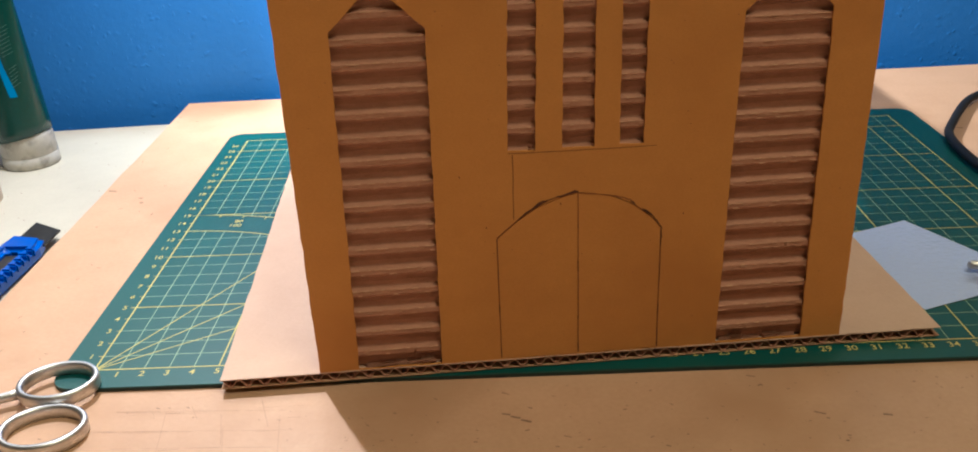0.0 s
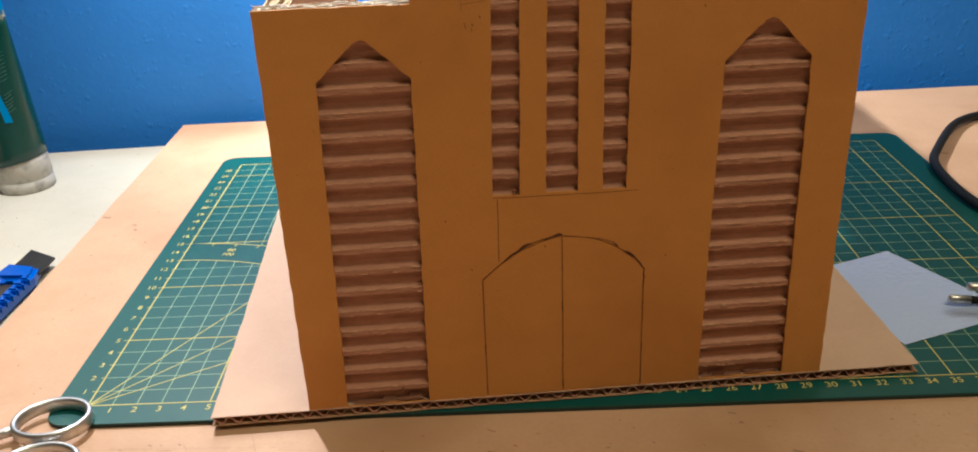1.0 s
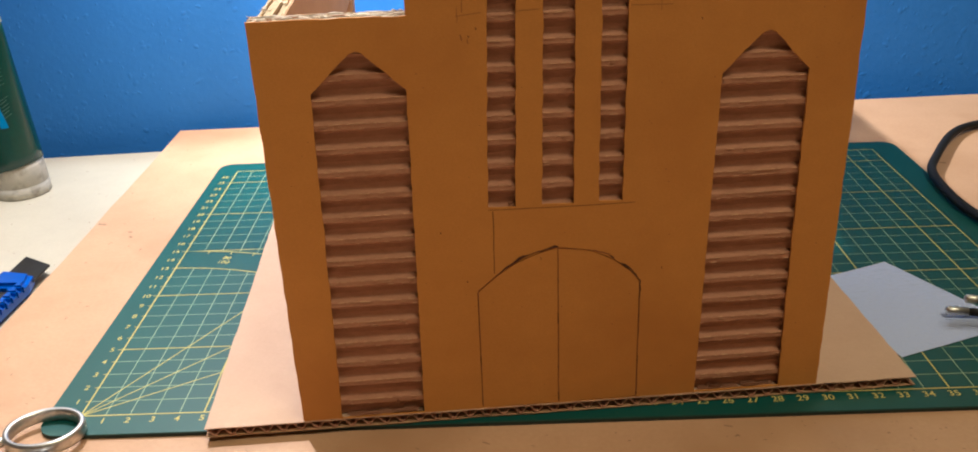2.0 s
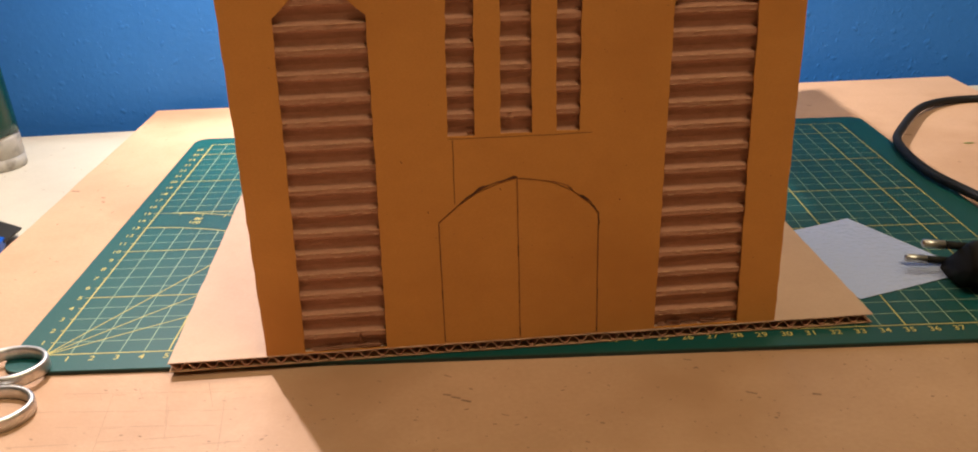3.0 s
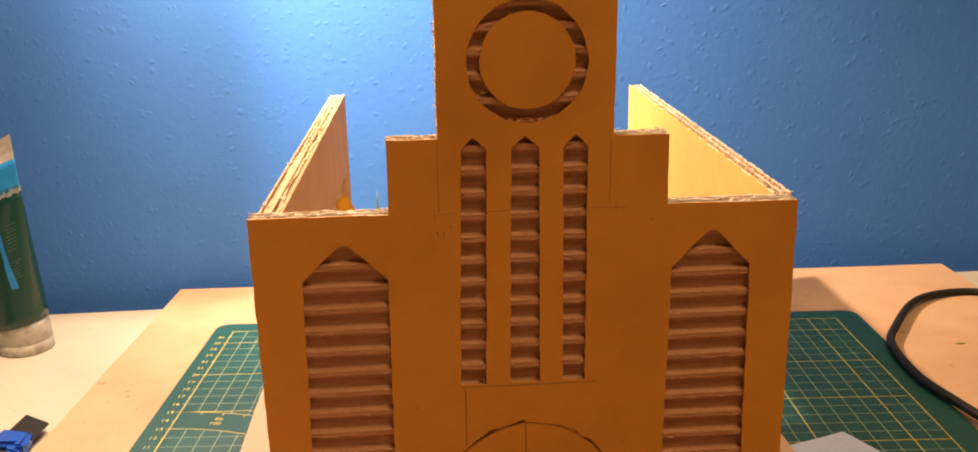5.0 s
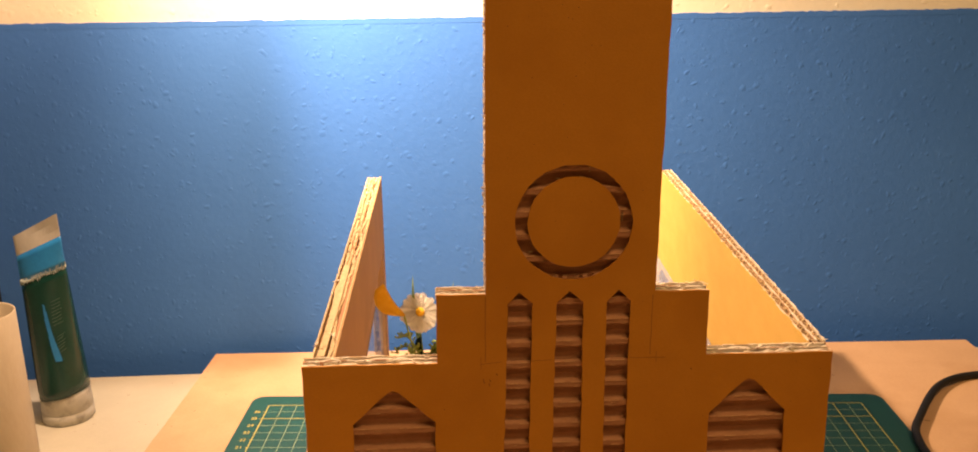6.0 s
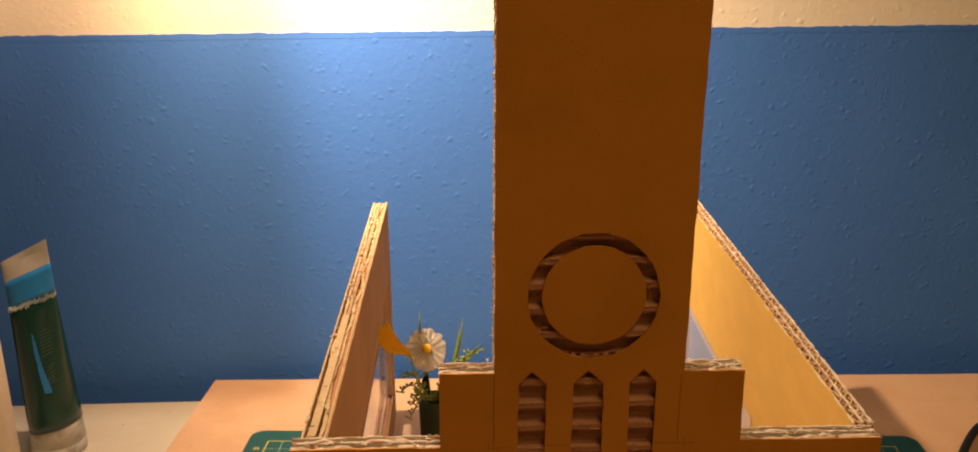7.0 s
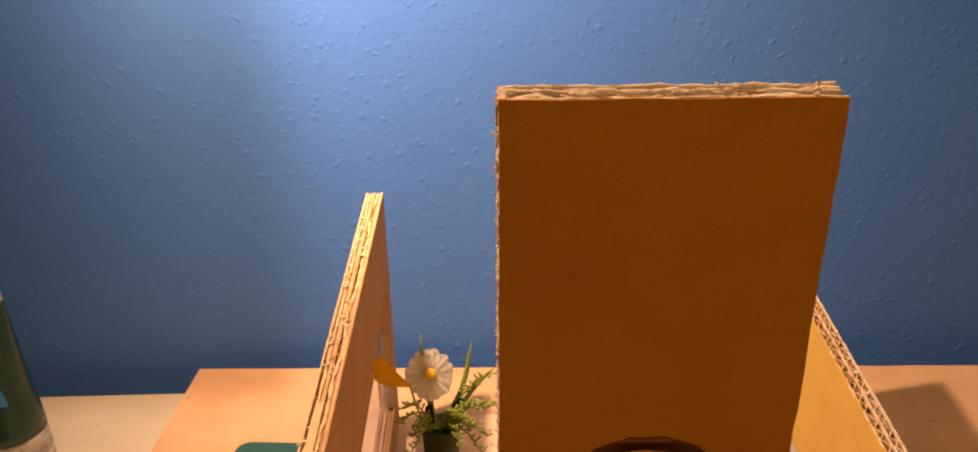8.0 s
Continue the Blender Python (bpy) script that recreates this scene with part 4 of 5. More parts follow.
# torn paper fibres along the cut edges of the house
bm = bmesh.new()
edges_ = [((X0, FY, Z1), (SL, FY, Z1), 60), ((SL, FY, Z2), (TL, FY, Z2), 26), ((TR, FY, Z2), (SR, FY, Z2), 26), ((SR, FY, Z1), (X1, FY, Z1), 50),
          ((TL, FY, Z2), (TL + 0.0015, FY, Z3), 90), ((TL + 0.001, FY, Z3), (TR, FY, Z3), 70), ((0.0940, FY, Z1), (0.0948, 0.29, Z1), 110), ((0.2895, FY, Z1), (0.301, 0.29, Z1), 35)]
for a, b, n in edges_:
    a, b = Vector(a), Vector(b)
    for _ in range(n):
        p = a.lerp(b, rng.random())
        if abs(b.y - a.y) > 0.1:
            p += Vector((rng.uniform(0, 0.0075), 0, 0))
        else:
            p += Vector((0, rng.uniform(0.0001, C4 - 0.0001), 0))
        r = rng.uniform(0.0004, 0.0011)
        vs = []
        for k in range(4):
            vs.append(bm.verts.new(p + Vector((rng.uniform(-r, r) * 1.6, rng.uniform(-r, r) * 0.7, rng.uniform(-0.4 * r, 0.8 * r)))))
        for f in ((0, 1, 2), (0, 2, 3), (0, 1, 3), (1, 2, 3)):
            bm.faces.new([vs[i] for i in f])
fib = part("torn_fibre_fringe", bm, FUZZ, house, "torn pale paper fibres along cut edges")
tagged(fib, kind="stuff")

# ---- plant in a dark pot behind the face ----
plant = thing("artificial_flower", (0.1335, 0.232, BASE_T), "artificial white daisy in a dark pot inside the cardboard house", "flower")
PX, PY = 0.1335, 0.232
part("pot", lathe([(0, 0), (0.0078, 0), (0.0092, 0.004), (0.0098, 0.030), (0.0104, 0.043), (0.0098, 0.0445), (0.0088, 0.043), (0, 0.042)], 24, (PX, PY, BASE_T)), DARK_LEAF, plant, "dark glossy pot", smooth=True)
FC = Vector((0.1295, 0.2300, 0.0828))
fdir = Vector((0.28, -0.76, 0.59)).normalized()
fx = fdir.cross(Vector((0, 0, 1))).normalized()
fy = fx.cross(fdir).normalized()
rng = random.Random(21)
for k in range(34):
    a = 2 * math.pi * k / 17 + (0.18 if k > 16 else 0) + rng.uniform(-0.06, 0.06)
    ln, wd = rng.uniform(0.0120, 0.0142), rng.uniform(0.0023, 0.0029)
    rad = fx * math.cos(a) + fy * math.sin(a)
    tan = -fx * math.sin(a) + fy * math.cos(a)
    bm = bmesh.new()
    rows = []
    lift = rng.uniform(-0.0005, 0.0005)
    for i, (f, w) in enumerate(((0.18, 0.35), (0.45, 0.9), (0.75, 1.0), (0.93, 0.75), (1.0, 0.3))):
        c = FC + rad * (ln * f) + fdir * (0.0006 + lift * f * f - 0.0012 * f * f - (0.0008 if k > 16 else 0))
        rows.append([bm.verts.new(c - tan * wd * w + fdir * 0.0001), bm.verts.new(c), bm.verts.new(c + tan * wd * w + fdir * 0.0001)])
    for p, q in zip(rows, rows[1:]):
        for j in (0, 1):
            bm.faces.new((p[j], p[j + 1], q[j + 1], q[j]))
    bmesh.ops.solidify(bm, geom=bm.faces[:], thickness=0.0002)
    part("petal", bm, PETAL, plant, smooth=True)
bm = bmesh.new()
bmesh.ops.create_icosphere(bm, subdivisions=3, radius=0.0031)
for v in bm.verts:
    v.co *= 1 + rng.uniform(-0.08, 0.08)
bmesh.ops.transform(bm, matrix=Matrix.Translation(FC + fdir * 0.0006) @ fdir.to_track_quat("Z", "Y").to_matrix().to_4x4() @ Matrix.Diagonal((1, 1, 0.55, 1)), verts=bm.verts[:])
part("flower_centre", bm, POLLEN, plant, "domed yellow flower centre", smooth=True)


def blade_leaf(a, b, bend, width):
    """A narrow tapering leaf from a to b with a bend."""
    a, b = Vector(a), Vector(b)
    d = b - a
    sd = d.cross(Vector((0.3, 1, 0.1))).normalized()
    bm = bmesh.new()
    rows = []
    for i in range(7):
        f = i / 6
        c = a + d * f + Vector(bend) * math.sin(math.pi * f)
        w = width * (math.sin(math.pi * (0.15 + 0.85 * f)) ** 0.8 if f < 1 else 0.05)
        rows.append([bm.verts.new(c - sd * w), bm.verts.new(c + Vector((0, 0.0003, 0))), bm.verts.new(c + sd * w)])
    for p, q in zip(rows, rows[1:]):
        for j in (0, 1):
            bm.faces.new((p[j], p[j + 1], q[j + 1], q[j]))
    bmesh.ops.solidify(bm, geom=bm.faces[:], thickness=0.00025)
    return bm


top = Vector((PX, PY, BASE_T + 0.042))
part("stem", sweep(smooth_path([top + Vector((-0.002, 0, -0.004)), top + Vector((-0.004, 0.001, 0.018)), FC - fdir * 0.002], 5), 0.0007, 6), LEAF, plant, smooth=True)
for tip, bend, wd, mt in (((0.1520, 0.236, 0.1010), (0.004, 0, -0.002), 0.0014, LEAF), ((0.1255, 0.236, 0.1060), (-0.002, 0, 0.002), 0.0013, LEAF),
                          ((0.1640, 0.232, 0.0850), (0.002, 0, 0.006), 0.0013, LEAF), ((0.1500, 0.238, 0.0930), (0.003, 0, 0.002), 0.0012, LEAF),
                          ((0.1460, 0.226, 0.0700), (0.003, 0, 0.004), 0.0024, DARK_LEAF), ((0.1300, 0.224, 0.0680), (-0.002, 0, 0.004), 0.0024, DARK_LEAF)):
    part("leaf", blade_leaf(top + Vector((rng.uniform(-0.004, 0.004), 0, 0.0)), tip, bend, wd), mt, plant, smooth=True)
# sprigs: thin branching stems with tiny tips
for tip in ((0.1125, 0.222, 0.0580), (0.1150, 0.218, 0.0700), (0.1190, 0.220, 0.0500), (0.1500, 0.224, 0.0520), (0.1570, 0.226, 0.0620), (0.1540, 0.232, 0.0740), (0.1620, 0.236, 0.0780), (0.1590, 0.222, 0.0480), (0.1480, 0.214, 0.0660), (0.1530, 0.216, 0.0580), (0.1600, 0.218, 0.0700),
            (0.1650, 0.224, 0.0660), (0.1450, 0.212, 0.0480), (0.1230, 0.212, 0.0600), (0.1180, 0.214, 0.0440), (0.1560, 0.214, 0.0440)):
    tip = Vector(tip)
    base = top + Vector((rng.uniform(-0.005, 0.005), rng.uniform(-0.003, 0.001), -0.001))
    midp = base.lerp(tip, 0.55) + Vector((0, 0, 0.008))
    path = smooth_path([base, midp, tip], 5)
    bm = sweep(path, [0.0006 - 0.0003 * i / len(path) for i in range(len(path))], 5)
    for i in range(3, len(path)):
        for s in (-1, 1):
            q = path[i] + Vector((s * rng.uniform(0.001, 0.003), rng.uniform(-0.002, 0.002), rng.uniform(0.0005, 0.0035)))
            other = sweep([path[i], path[i].lerp(q, 0.6), q], [0.0003, 0.0006, 0.0008], 5)
            me = bpy.data.meshes.new("tmp")
            other.to_mesh(me)
            other.free()
            bm.from_mesh(me)
            bpy.data.meshes.remove(me)
    part("sprig", bm, LEAF, plant, "pale green thin sprig", smooth=True)
# small white filler blooms among the sprigs
for k in range(14):
    c = Vector((rng.uniform(0.147, 0.167), rng.uniform(0.214, 0.232), rng.uniform(0.048, 0.082)))
    bm = bmesh.new()
    for j in range(5):
        a = 2 * math.pi * j / 5 + rng.uniform(-0.3, 0.3)
        d = Vector((math.cos(a), -0.5, math.sin(a))).normalized()
        s = Vector((-math.sin(a), 0, math.cos(a)))
        ln = rng.uniform(0.0010, 0.0017)
        bm.faces.new([bm.verts.new(c + d * (ln * f) + s * (ln * w)) for f, w in ((0.0, 0.0), (0.6, -0.35), (1.0, 0.0), (0.6, 0.35))])
    bmesh.ops.solidify(bm, geom=bm.faces[:], thickness=0.00015)
    part("small_bloom", bm, PETAL, plant)
# broad yellow petal at the side
bm = bmesh.new()
rows = []
for i in range(9):
    f = i / 8
    c = Vector((0.1050, 0.205, 0.1100)).lerp(Vector((0.1200, 0.214, 0.0870)), f) + Vector((-0.0030, 0, -0.0030)) * math.sin(math.pi * f)
    w = 0.0056 * math.sin(math.pi * (0.22 + 0.75 * f)) ** 0.8
    sd = Vector((0.8, 0.1, 0.55)).normalized()
    rows.append([bm.verts.new(c + sd * w * s - Vector((0, 0.0012 * (1 - s * s), 0))) for s in (-1, -0.5, 0, 0.5, 1)])
for p, q in zip(rows, rows[1:]):
    for j in range(4):
        bm.faces.new((p[j], p[j + 1], q[j + 1], q[j]))
bmesh.ops.solidify(bm, geom=bm.faces[:], thickness=0.0003)
part("yellow_petal", bm, YELLOW, plant, "broad curled yellow petal", smooth=True)
part("stem", sweep(smooth_path([top + Vector((-0.004, -0.002, -0.004)), (0.1240, 0.218, 0.066), (0.1200, 0.214, 0.0870)], 5), 0.0006, 6), LEAF, plant, smooth=True)

# ---- scissors ----
scissors = thing("scissors", (-0.02, -0.025, BOARD_Z), "steel scissors with ring handles lying across the mat corner and hardboard", "scissors")


def bow(cx, cy, rx, ry, turn, z, half, tall):
    """A ring handle: a flat strap bent to an oval, its edges rounded."""
    bm = bmesh.new()
    c, s_ = math.cos(radians(turn)), math.sin(radians(turn))
    section = ((-half, -tall * 0.6), (-half * 0.6, -tall), (half * 0.6, -tall), (half, -tall * 0.6), (half, tall * 0.6), (half * 0.55, tall), (-half * 0.55, tall), (-half, tall * 0.6))
    rings = []
    for k in range(56):
        a = 2 * math.pi * k / 56
        n = Vector((ry * math.cos(a), rx * math.sin(a))).normalized()
        ring_ = []
        for o, h in section:
            u, v = rx * math.cos(a) + n.x * o, ry * math.sin(a) + n.y * o
            ring_.append(bm.verts.new((cx + u * c - v * s_, cy + u * s_ + v * c, z + h)))
        rings.append(ring_)
    for k in range(56):
        p, q = rings[k], rings[(k + 1) % 56]
        for j in range(8):
            bm.faces.new((p[j], p[(j + 1) % 8], q[(j + 1) % 8], q[j]))
    return bm


part("bow", bow(-0.0090, -0.0130, 0.0140, 0.0118, 3, 0.0030, 0.0012, 0.0027), STEEL, scissors, smooth=True)
part("bow", bow(-0.0062, -0.0395, 0.0145, 0.0122, 0, 0.0008, 0.0012, 0.0027), STEEL, scissors, smooth=True)
part("shank", sweep(smooth_path([(-0.0222, -0.0165, 0.0024), (-0.040, -0.0225, 0.002), (-0.070, -0.0290, 0.001), (-0.085, -0.0335, 0.000)], 5), [0.0018] * 16, 8, False, 1.2), STEEL, scissors, smooth=True)
part("shank", sweep(smooth_path([(-0.0200, -0.0420, 0.0002), (-0.036, -0.0430, 0.0002), (-0.070, -0.0380, 0.000), (-0.085, -0.0350, 0.000)], 5), [0.0018] * 16, 8, False, 1.2), STEEL, scissors, smooth=True)
for dy, z in ((0.0035, -0.0019), (-0.0035, -0.0004)):
    prof = [(-0.083, -0.0335 + dy + 0.004), (-0.083, -0.0345 + dy - 0.004), (-0.160, -0.0440 + dy * 0.6 - 0.002), (-0.178, -0.0455), (-0.160, -0.0410 + dy * 0.6 + 0.002)]
    part("blade", sheet([prof], flat, z, z + 0.0014), STEEL, scissors)
part("pivot_screw", lathe([(0, 0), (0.0032, 0), (0.0032, 0.0010), (0.0024, 0.0016), (0, 0.0017)], 20, (-0.088, -0.0345, 0.0008)), STEEL, scissors, smooth=True)

# ---- cutter knife ----
KP = pose(-0.0765, 0.167, TABLE_Z, 0, 0, -7) @ Matrix.Diagonal((1.15, 1.05, 1.15, 1))
knife = thing("cutter_knife", (0, 0, 0), "blue plastic cutter knife with dark blade on the white table", "cutter knife")
knife.matrix_basis = KP


def knife_part(name, bm, material, label="", smooth=False):
    ob = link_mesh(name, bm, material, smooth)
    ob.parent = knife
    if label:
        ob["label"] = label
    return ob


kl = lambda u, v, w: (u, v, w)
body_loop = [(-0.0094, -0.017), (0.0070, -0.021), (0.0090, -0.030), (0.0092, -0.150), (0.006, -0.158), (-0.006, -0.158), (-0.0105, -0.150), (-0.0105, -0.030)]
slot = [(-0.0045, -0.034), (0.0030, -0.034), (0.0030, -0.110), (-0.0045, -0.110)]
bm = sheet([body_loop, slot], kl, 0.0, 0.0080)
bmesh.ops.bevel(bm, geom=[e for e in bm.edges if len(e.link_faces) == 2 and e.calc_face_angle(0) > 1.2], offset=0.0020, segments=3, affect="EDGES")
knife_part("handle", bm, BLUE_PLASTIC, "blue ribbed plastic handle")
knife_part("blade", sheet([[(-0.0082, 0.004), (0.0082, -0.006), (0.0082, -0.024), (-0.0082, -0.024)]], kl, 0.0042, 0.0051), BLADE, "dark snap-off blade")
knife_part("blade_channel", sheet([[(-0.0043, -0.036), (0.0028, -0.036), (0.0028, -0.108), (-0.0043, -0.108)]], kl, 0.0015, 0.0050), BLADE)
for k in range(14):
    y = -0.036 - 0.0055 * k
    bm = bmesh.new()
    box(bm, (0.0046, y - 0.0013, 0.0040), (0.0098, y + 0.0013, 0.0087))
    bmesh.ops.bevel(bm, geom=bm.edges[:], offset=0.0009, segments=2, affect="EDGES")
    knife_part("grip_rib", bm, BLUE_PLASTIC)

# ---- cosmetic tube standing on its cap ----
TX, TY = -0.1305, 0.2900
tube = thing("squeeze_tube", (TX, TY, TABLE_Z), "green and blue squeeze tube standing on its milky cap", "tube")
part("cap", lathe([(0, 0), (0.0172, 0), (0.0180, 0.001), (0.0179, 0.0075), (0.0173, 0.0080), (0.0173, 0.0086), (0.0177, 0.0092), (0.0172, 0.0205), (0.0166, 0.0245), (0, 0.0245)], 40, (TX, TY, TABLE_Z)), CAP_DIRTY, tube, "milky white flip cap", smooth=True)


def tube_section(h):
    """Half width and half depth of the tube at height h above the cap, the outline flattening to the crimp."""
    f = min(1, h / 0.122)
    return 0.0172 + 0.0010 * f, 0.0172 * (1 - f ** 1.4) + 0.0007


def tube_band(h0, h1, grow=0.0, n=10, slant0=0.0, slant1=0.0, arc=None):
    bm = bmesh.new()
    rows = []
    sides = 40
    span = arc or (0, 2 * math.pi)
    count = sides if arc is None else 12
    for i in range(n + 1):
        f = i / n
        row = []
        for k in range(count + (0 if arc is None else 1)):
            a = span[0] + (span[1] - span[0]) * k / count
            sl = slant0 + (slant1 - slant0) * f
            h = h0 + (h1 - h0) * f + sl * math.cos(a)
            w, d = tube_section(max(0, h))
            ang = radians(-12)
            u, v = (w + grow) * math.cos(a), (d + grow) * math.sin(a)
            row.append(bm.verts.new((TX + u * math.cos(ang) - v * math.sin(ang) - 0.004 * h / 0.12, TY + u * math.sin(ang) + v * math.cos(ang) + 0.0, TABLE_Z + 0.0205 + h)))
        rows.append(row)
    for p, q in zip(rows, rows[1:]):
        m = len(p)
        for k in range(m if arc is None else m - 1):
            bm.faces.new((p[k], p[(k + 1) % m], q[(k + 1) % m], q[k]))
    if arc is None:
        bm.faces.new(rows[0])
        bm.faces.new(rows[-1])
    return bm


part("tube_body", tube_band(0, 0.0895, 0, 14, 0.0035, 0.0072), TUBE_GREEN, tube, "dark green lower body", smooth=True)
part("blue_band", tube_band(0.0896, 0.1098, 0, 5, 0.0072, 0.008), TUBE_BLUE, tube, "bright blue band", smooth=True)
part("crimp", tube_band(0.1099, 0.1250, 0, 3, 0.008, 0.009), TUBE_WHITE, tube, "flat white crimped end", smooth=False)
pts = []
zig = random.Random(77)
for k in range(65):
    a = math.pi + math.pi * k / 64
    h = 0.0895 + 0.0072 * math.cos(a) + (1 if k % 2 else -1) * zig.uniform(0.0006, 0.0026)
    w, d = tube_section(h)
    ang = radians(-12)
    u, v = (w + 0.0003) * math.cos(a), (d + 0.0003) * math.sin(a)
    pts.append((TX + u * math.cos(ang) - v * math.sin(ang) - 0.004 * h / 0.12, TY + u * math.sin(ang) + v * math.cos(ang), TABLE_Z + 0.0205 + h))
part("zigzag_print", sweep(pts, 0.00035, 5), GREY_PRINT, tube, "pale zigzag line")
def tube_strip(points, width, name, material, label=""):
    """A printed strip on the tube through (angle, height) points."""
    bm = bmesh.new()
    rows = []
    for a, h in points:
        row = []
        for s in (-1, -0.33, 0.33, 1):
            g = radians(a) + s * width / 2 / 0.0172
            w, d = tube_section(h)
            ang = radians(-12)
            u, v = (w + 0.0003) * math.cos(g), (d + 0.0003) * math.sin(g)
            row.append(bm.verts.new((TX + u * math.cos(ang) - v * math.sin(ang) - 0.004 * h / 0.12, TY + u * math.sin(ang) + v * math.cos(ang), TABLE_Z + 0.0205 + h)))
        rows.append(row)
    for p, q in zip(rows, rows[1:]):
        for k in range(3):
            bm.faces.new((p[k], p[k + 1], q[k + 1], q[k]))
    return part(name, bm, material, tube, label)


# brushed blue stroke that widens downwards, and two blocks of small print
for k in range(9):
    f0, f1 = k / 9, (k + 1.12) / 9
    hs = [0.070 - 0.040 * f for f in (f0, f1)]
    for j in range(3):
        off_ = (j - 1) * (1.6 + 3.2 * f0) + zig.uniform(-0.8, 0.8)
        tube_strip([(279 + 22 * f0 ** 1.2 + off_, hs[0] + zig.uniform(-0.0006, 0.0006)), (279 + 22 * f1 ** 1.2 + off_, hs[1])], 0.0008 + 0.0011 * f0 + zig.uniform(0, 0.0004), "blue_stroke", TUBE_BLUE)
for k in range(14):
    h = 0.074 - 0.0024 * k if k < 8 else 0.049 - 0.0023 * (k - 8)
    a0, a1 = (296, 322 - zig.uniform(0, 5)) if k < 8 else (303, 322 - zig.uniform(0, 6))
    tube_strip([(a0, h - 0.0020), ((a0 + a1) / 2, h - 0.0006), (a1, h + 0.0008)], 0.0007, "print_bar", DARK_PRINT)

# ---- card roll and second, dark squeeze tube at the table's far side ----
roll = thing("card_roll", (-0.1470, 0.222, TABLE_Z), "cream cardboard roll standing upright on the table", "roll")
part("roll_wall", lathe([(0.0215, 0), (0.0205, 0.107), (0.0200, 0.1075), (0.0193, 0.107), (0.0203, 0.0005), (0.0215, 0)], 40, (-0.1470, 0.222, TABLE_Z)), CREAM, roll, smooth=True)
# a squeeze tube, simplified to a round bottle shape
bottle = thing("dark_tube", (-0.2010, 0.325, TABLE_Z), "dark squeeze tube with blue band standing by the wall", "bottle")
part("dark_tube_body", lathe([(0, 0), (0.016, 0), (0.0175, 0.002), (0.0175, 0.110), (0.0165, 0.120), (0, 0.120)], 32, (-0.2010, 0.325, TABLE_Z)), BLACK, bottle, smooth=True)
part("label_band", lathe([(0.0178, 0.090), (0.0178, 0.118), (0.0170, 0.1205), (0.0168, 0.1205)], 32, (-0.2010, 0.325, TABLE_Z)), TUBE_BLUE, bottle, "blue band", smooth=True)
part("cap", lathe([(0, 0.120), (0.0140, 0.120), (0.0140, 0.142), (0.0132, 0.143), (0, 0.143)], 32, (-0.2010, 0.325, TABLE_Z)), TUBE_WHITE, bottle, smooth=True)

# ---- film offcut on the mat ----
film_loop = [(0.373, 0.084), (0.318, 0.066), (0.341, -0.001), (0.402, 0.0175)]
off = link_mesh("film_offcut", sheet([rough_loop(film_loop, 0.01, 0.0002, random.Random(2))], flat, 0.0002, 0.0004), FILM)
tagged(off, "clear plastic film offcut lying on the cutting mat, the wall's blue reflection put into its colour", "film")

# ---- power plug and cable ----
plug = thing("power_plug", (0.40, 0.02, 0.0), "black power plug with two metal pins lying on the mat edge", "plug")
PA, PB = Vector((0.3730, 0.0142, 0.0180)), Vector((0.3757, 0.0285, 0.0034))
pdir = Vector((0.97, -0.15, -0.08)).normalized()
across = (PA - PB).normalized()
across = (across - pdir * across.dot(pdir)).normalized()
thick = pdir.cross(across).normalized()
mid = (PA + PB) / 2
for s in (-1, 1):
    tip = mid + across * 0.0095 * s
    pin = part("pin", sweep([tip, tip + pdir * 0.0006, tip + pdir * 0.0095], [0.0013, 0.0019, 0.0020], 16), STEEL, plug, "bare metal pin tip", smooth=True)
    part("pin_sleeve", sweep([tip + pdir * 0.0094, tip + pdir * 0.0192], 0.0018, 16), BLACK, plug, smooth=True)
bm = bmesh.new()
rows = []
for f, a, t, drop in ((0.0140, 0.0150, 0.0070, 0.0010), (0.0160, 0.0172, 0.0088, 0.0012), (0.0212, 0.0182, 0.0098, 0.0014), (0.0290, 0.0185, 0.0106, 0.0016), (0.0400, 0.0162, 0.0104, 0.0014),
                      (0.0500, 0.0122, 0.0092, 0.0010), (0.0580, 0.0080, 0.0074, 0.0004), (0.0640, 0.0054, 0.0054, 0.0)):
    c = mid + pdir * f + Vector((0, -0.0090, -0.0022)) * min(1, max(0, (0.066 - f) / 0.03)) - thick * drop * (1 if thick.z > 0 else -1)
    ring_ = []
    for g in (2 * math.pi * k / 28 for k in range(28)):
        p = c + across * (a * math.copysign(abs(math.cos(g)) ** 0.42, math.cos(g))) + thick * (t * math.copysign(abs(math.sin(g)) ** 0.42, math.sin(g)))
        p.z = max(p.z, 0.0004 + 0.0002 * math.sin(g))
        ring_.append(bm.verts.new(p))
    rows.append(ring_)
for p, q in zip(rows, rows[1:]):
    for k in range(28):
        bm.faces.new((p[k], p[(k + 1) % 28], q[(k + 1) % 28], q[k]))
bm.faces.new(rows[0])
bm.faces.new(rows[-1])
part("plug_body", bm, BLACK, plug, "matt black moulded body", smooth=True)
for k in range(4):
    c = mid + pdir * (0.0645 + 0.0042 * k)
    part("strain_ring", sweep([c, c + pdir * 0.0030], 0.0044 - 0.0003 * k, 14), BLACK, plug, smooth=True)
end = mid + pdir * 0.0630
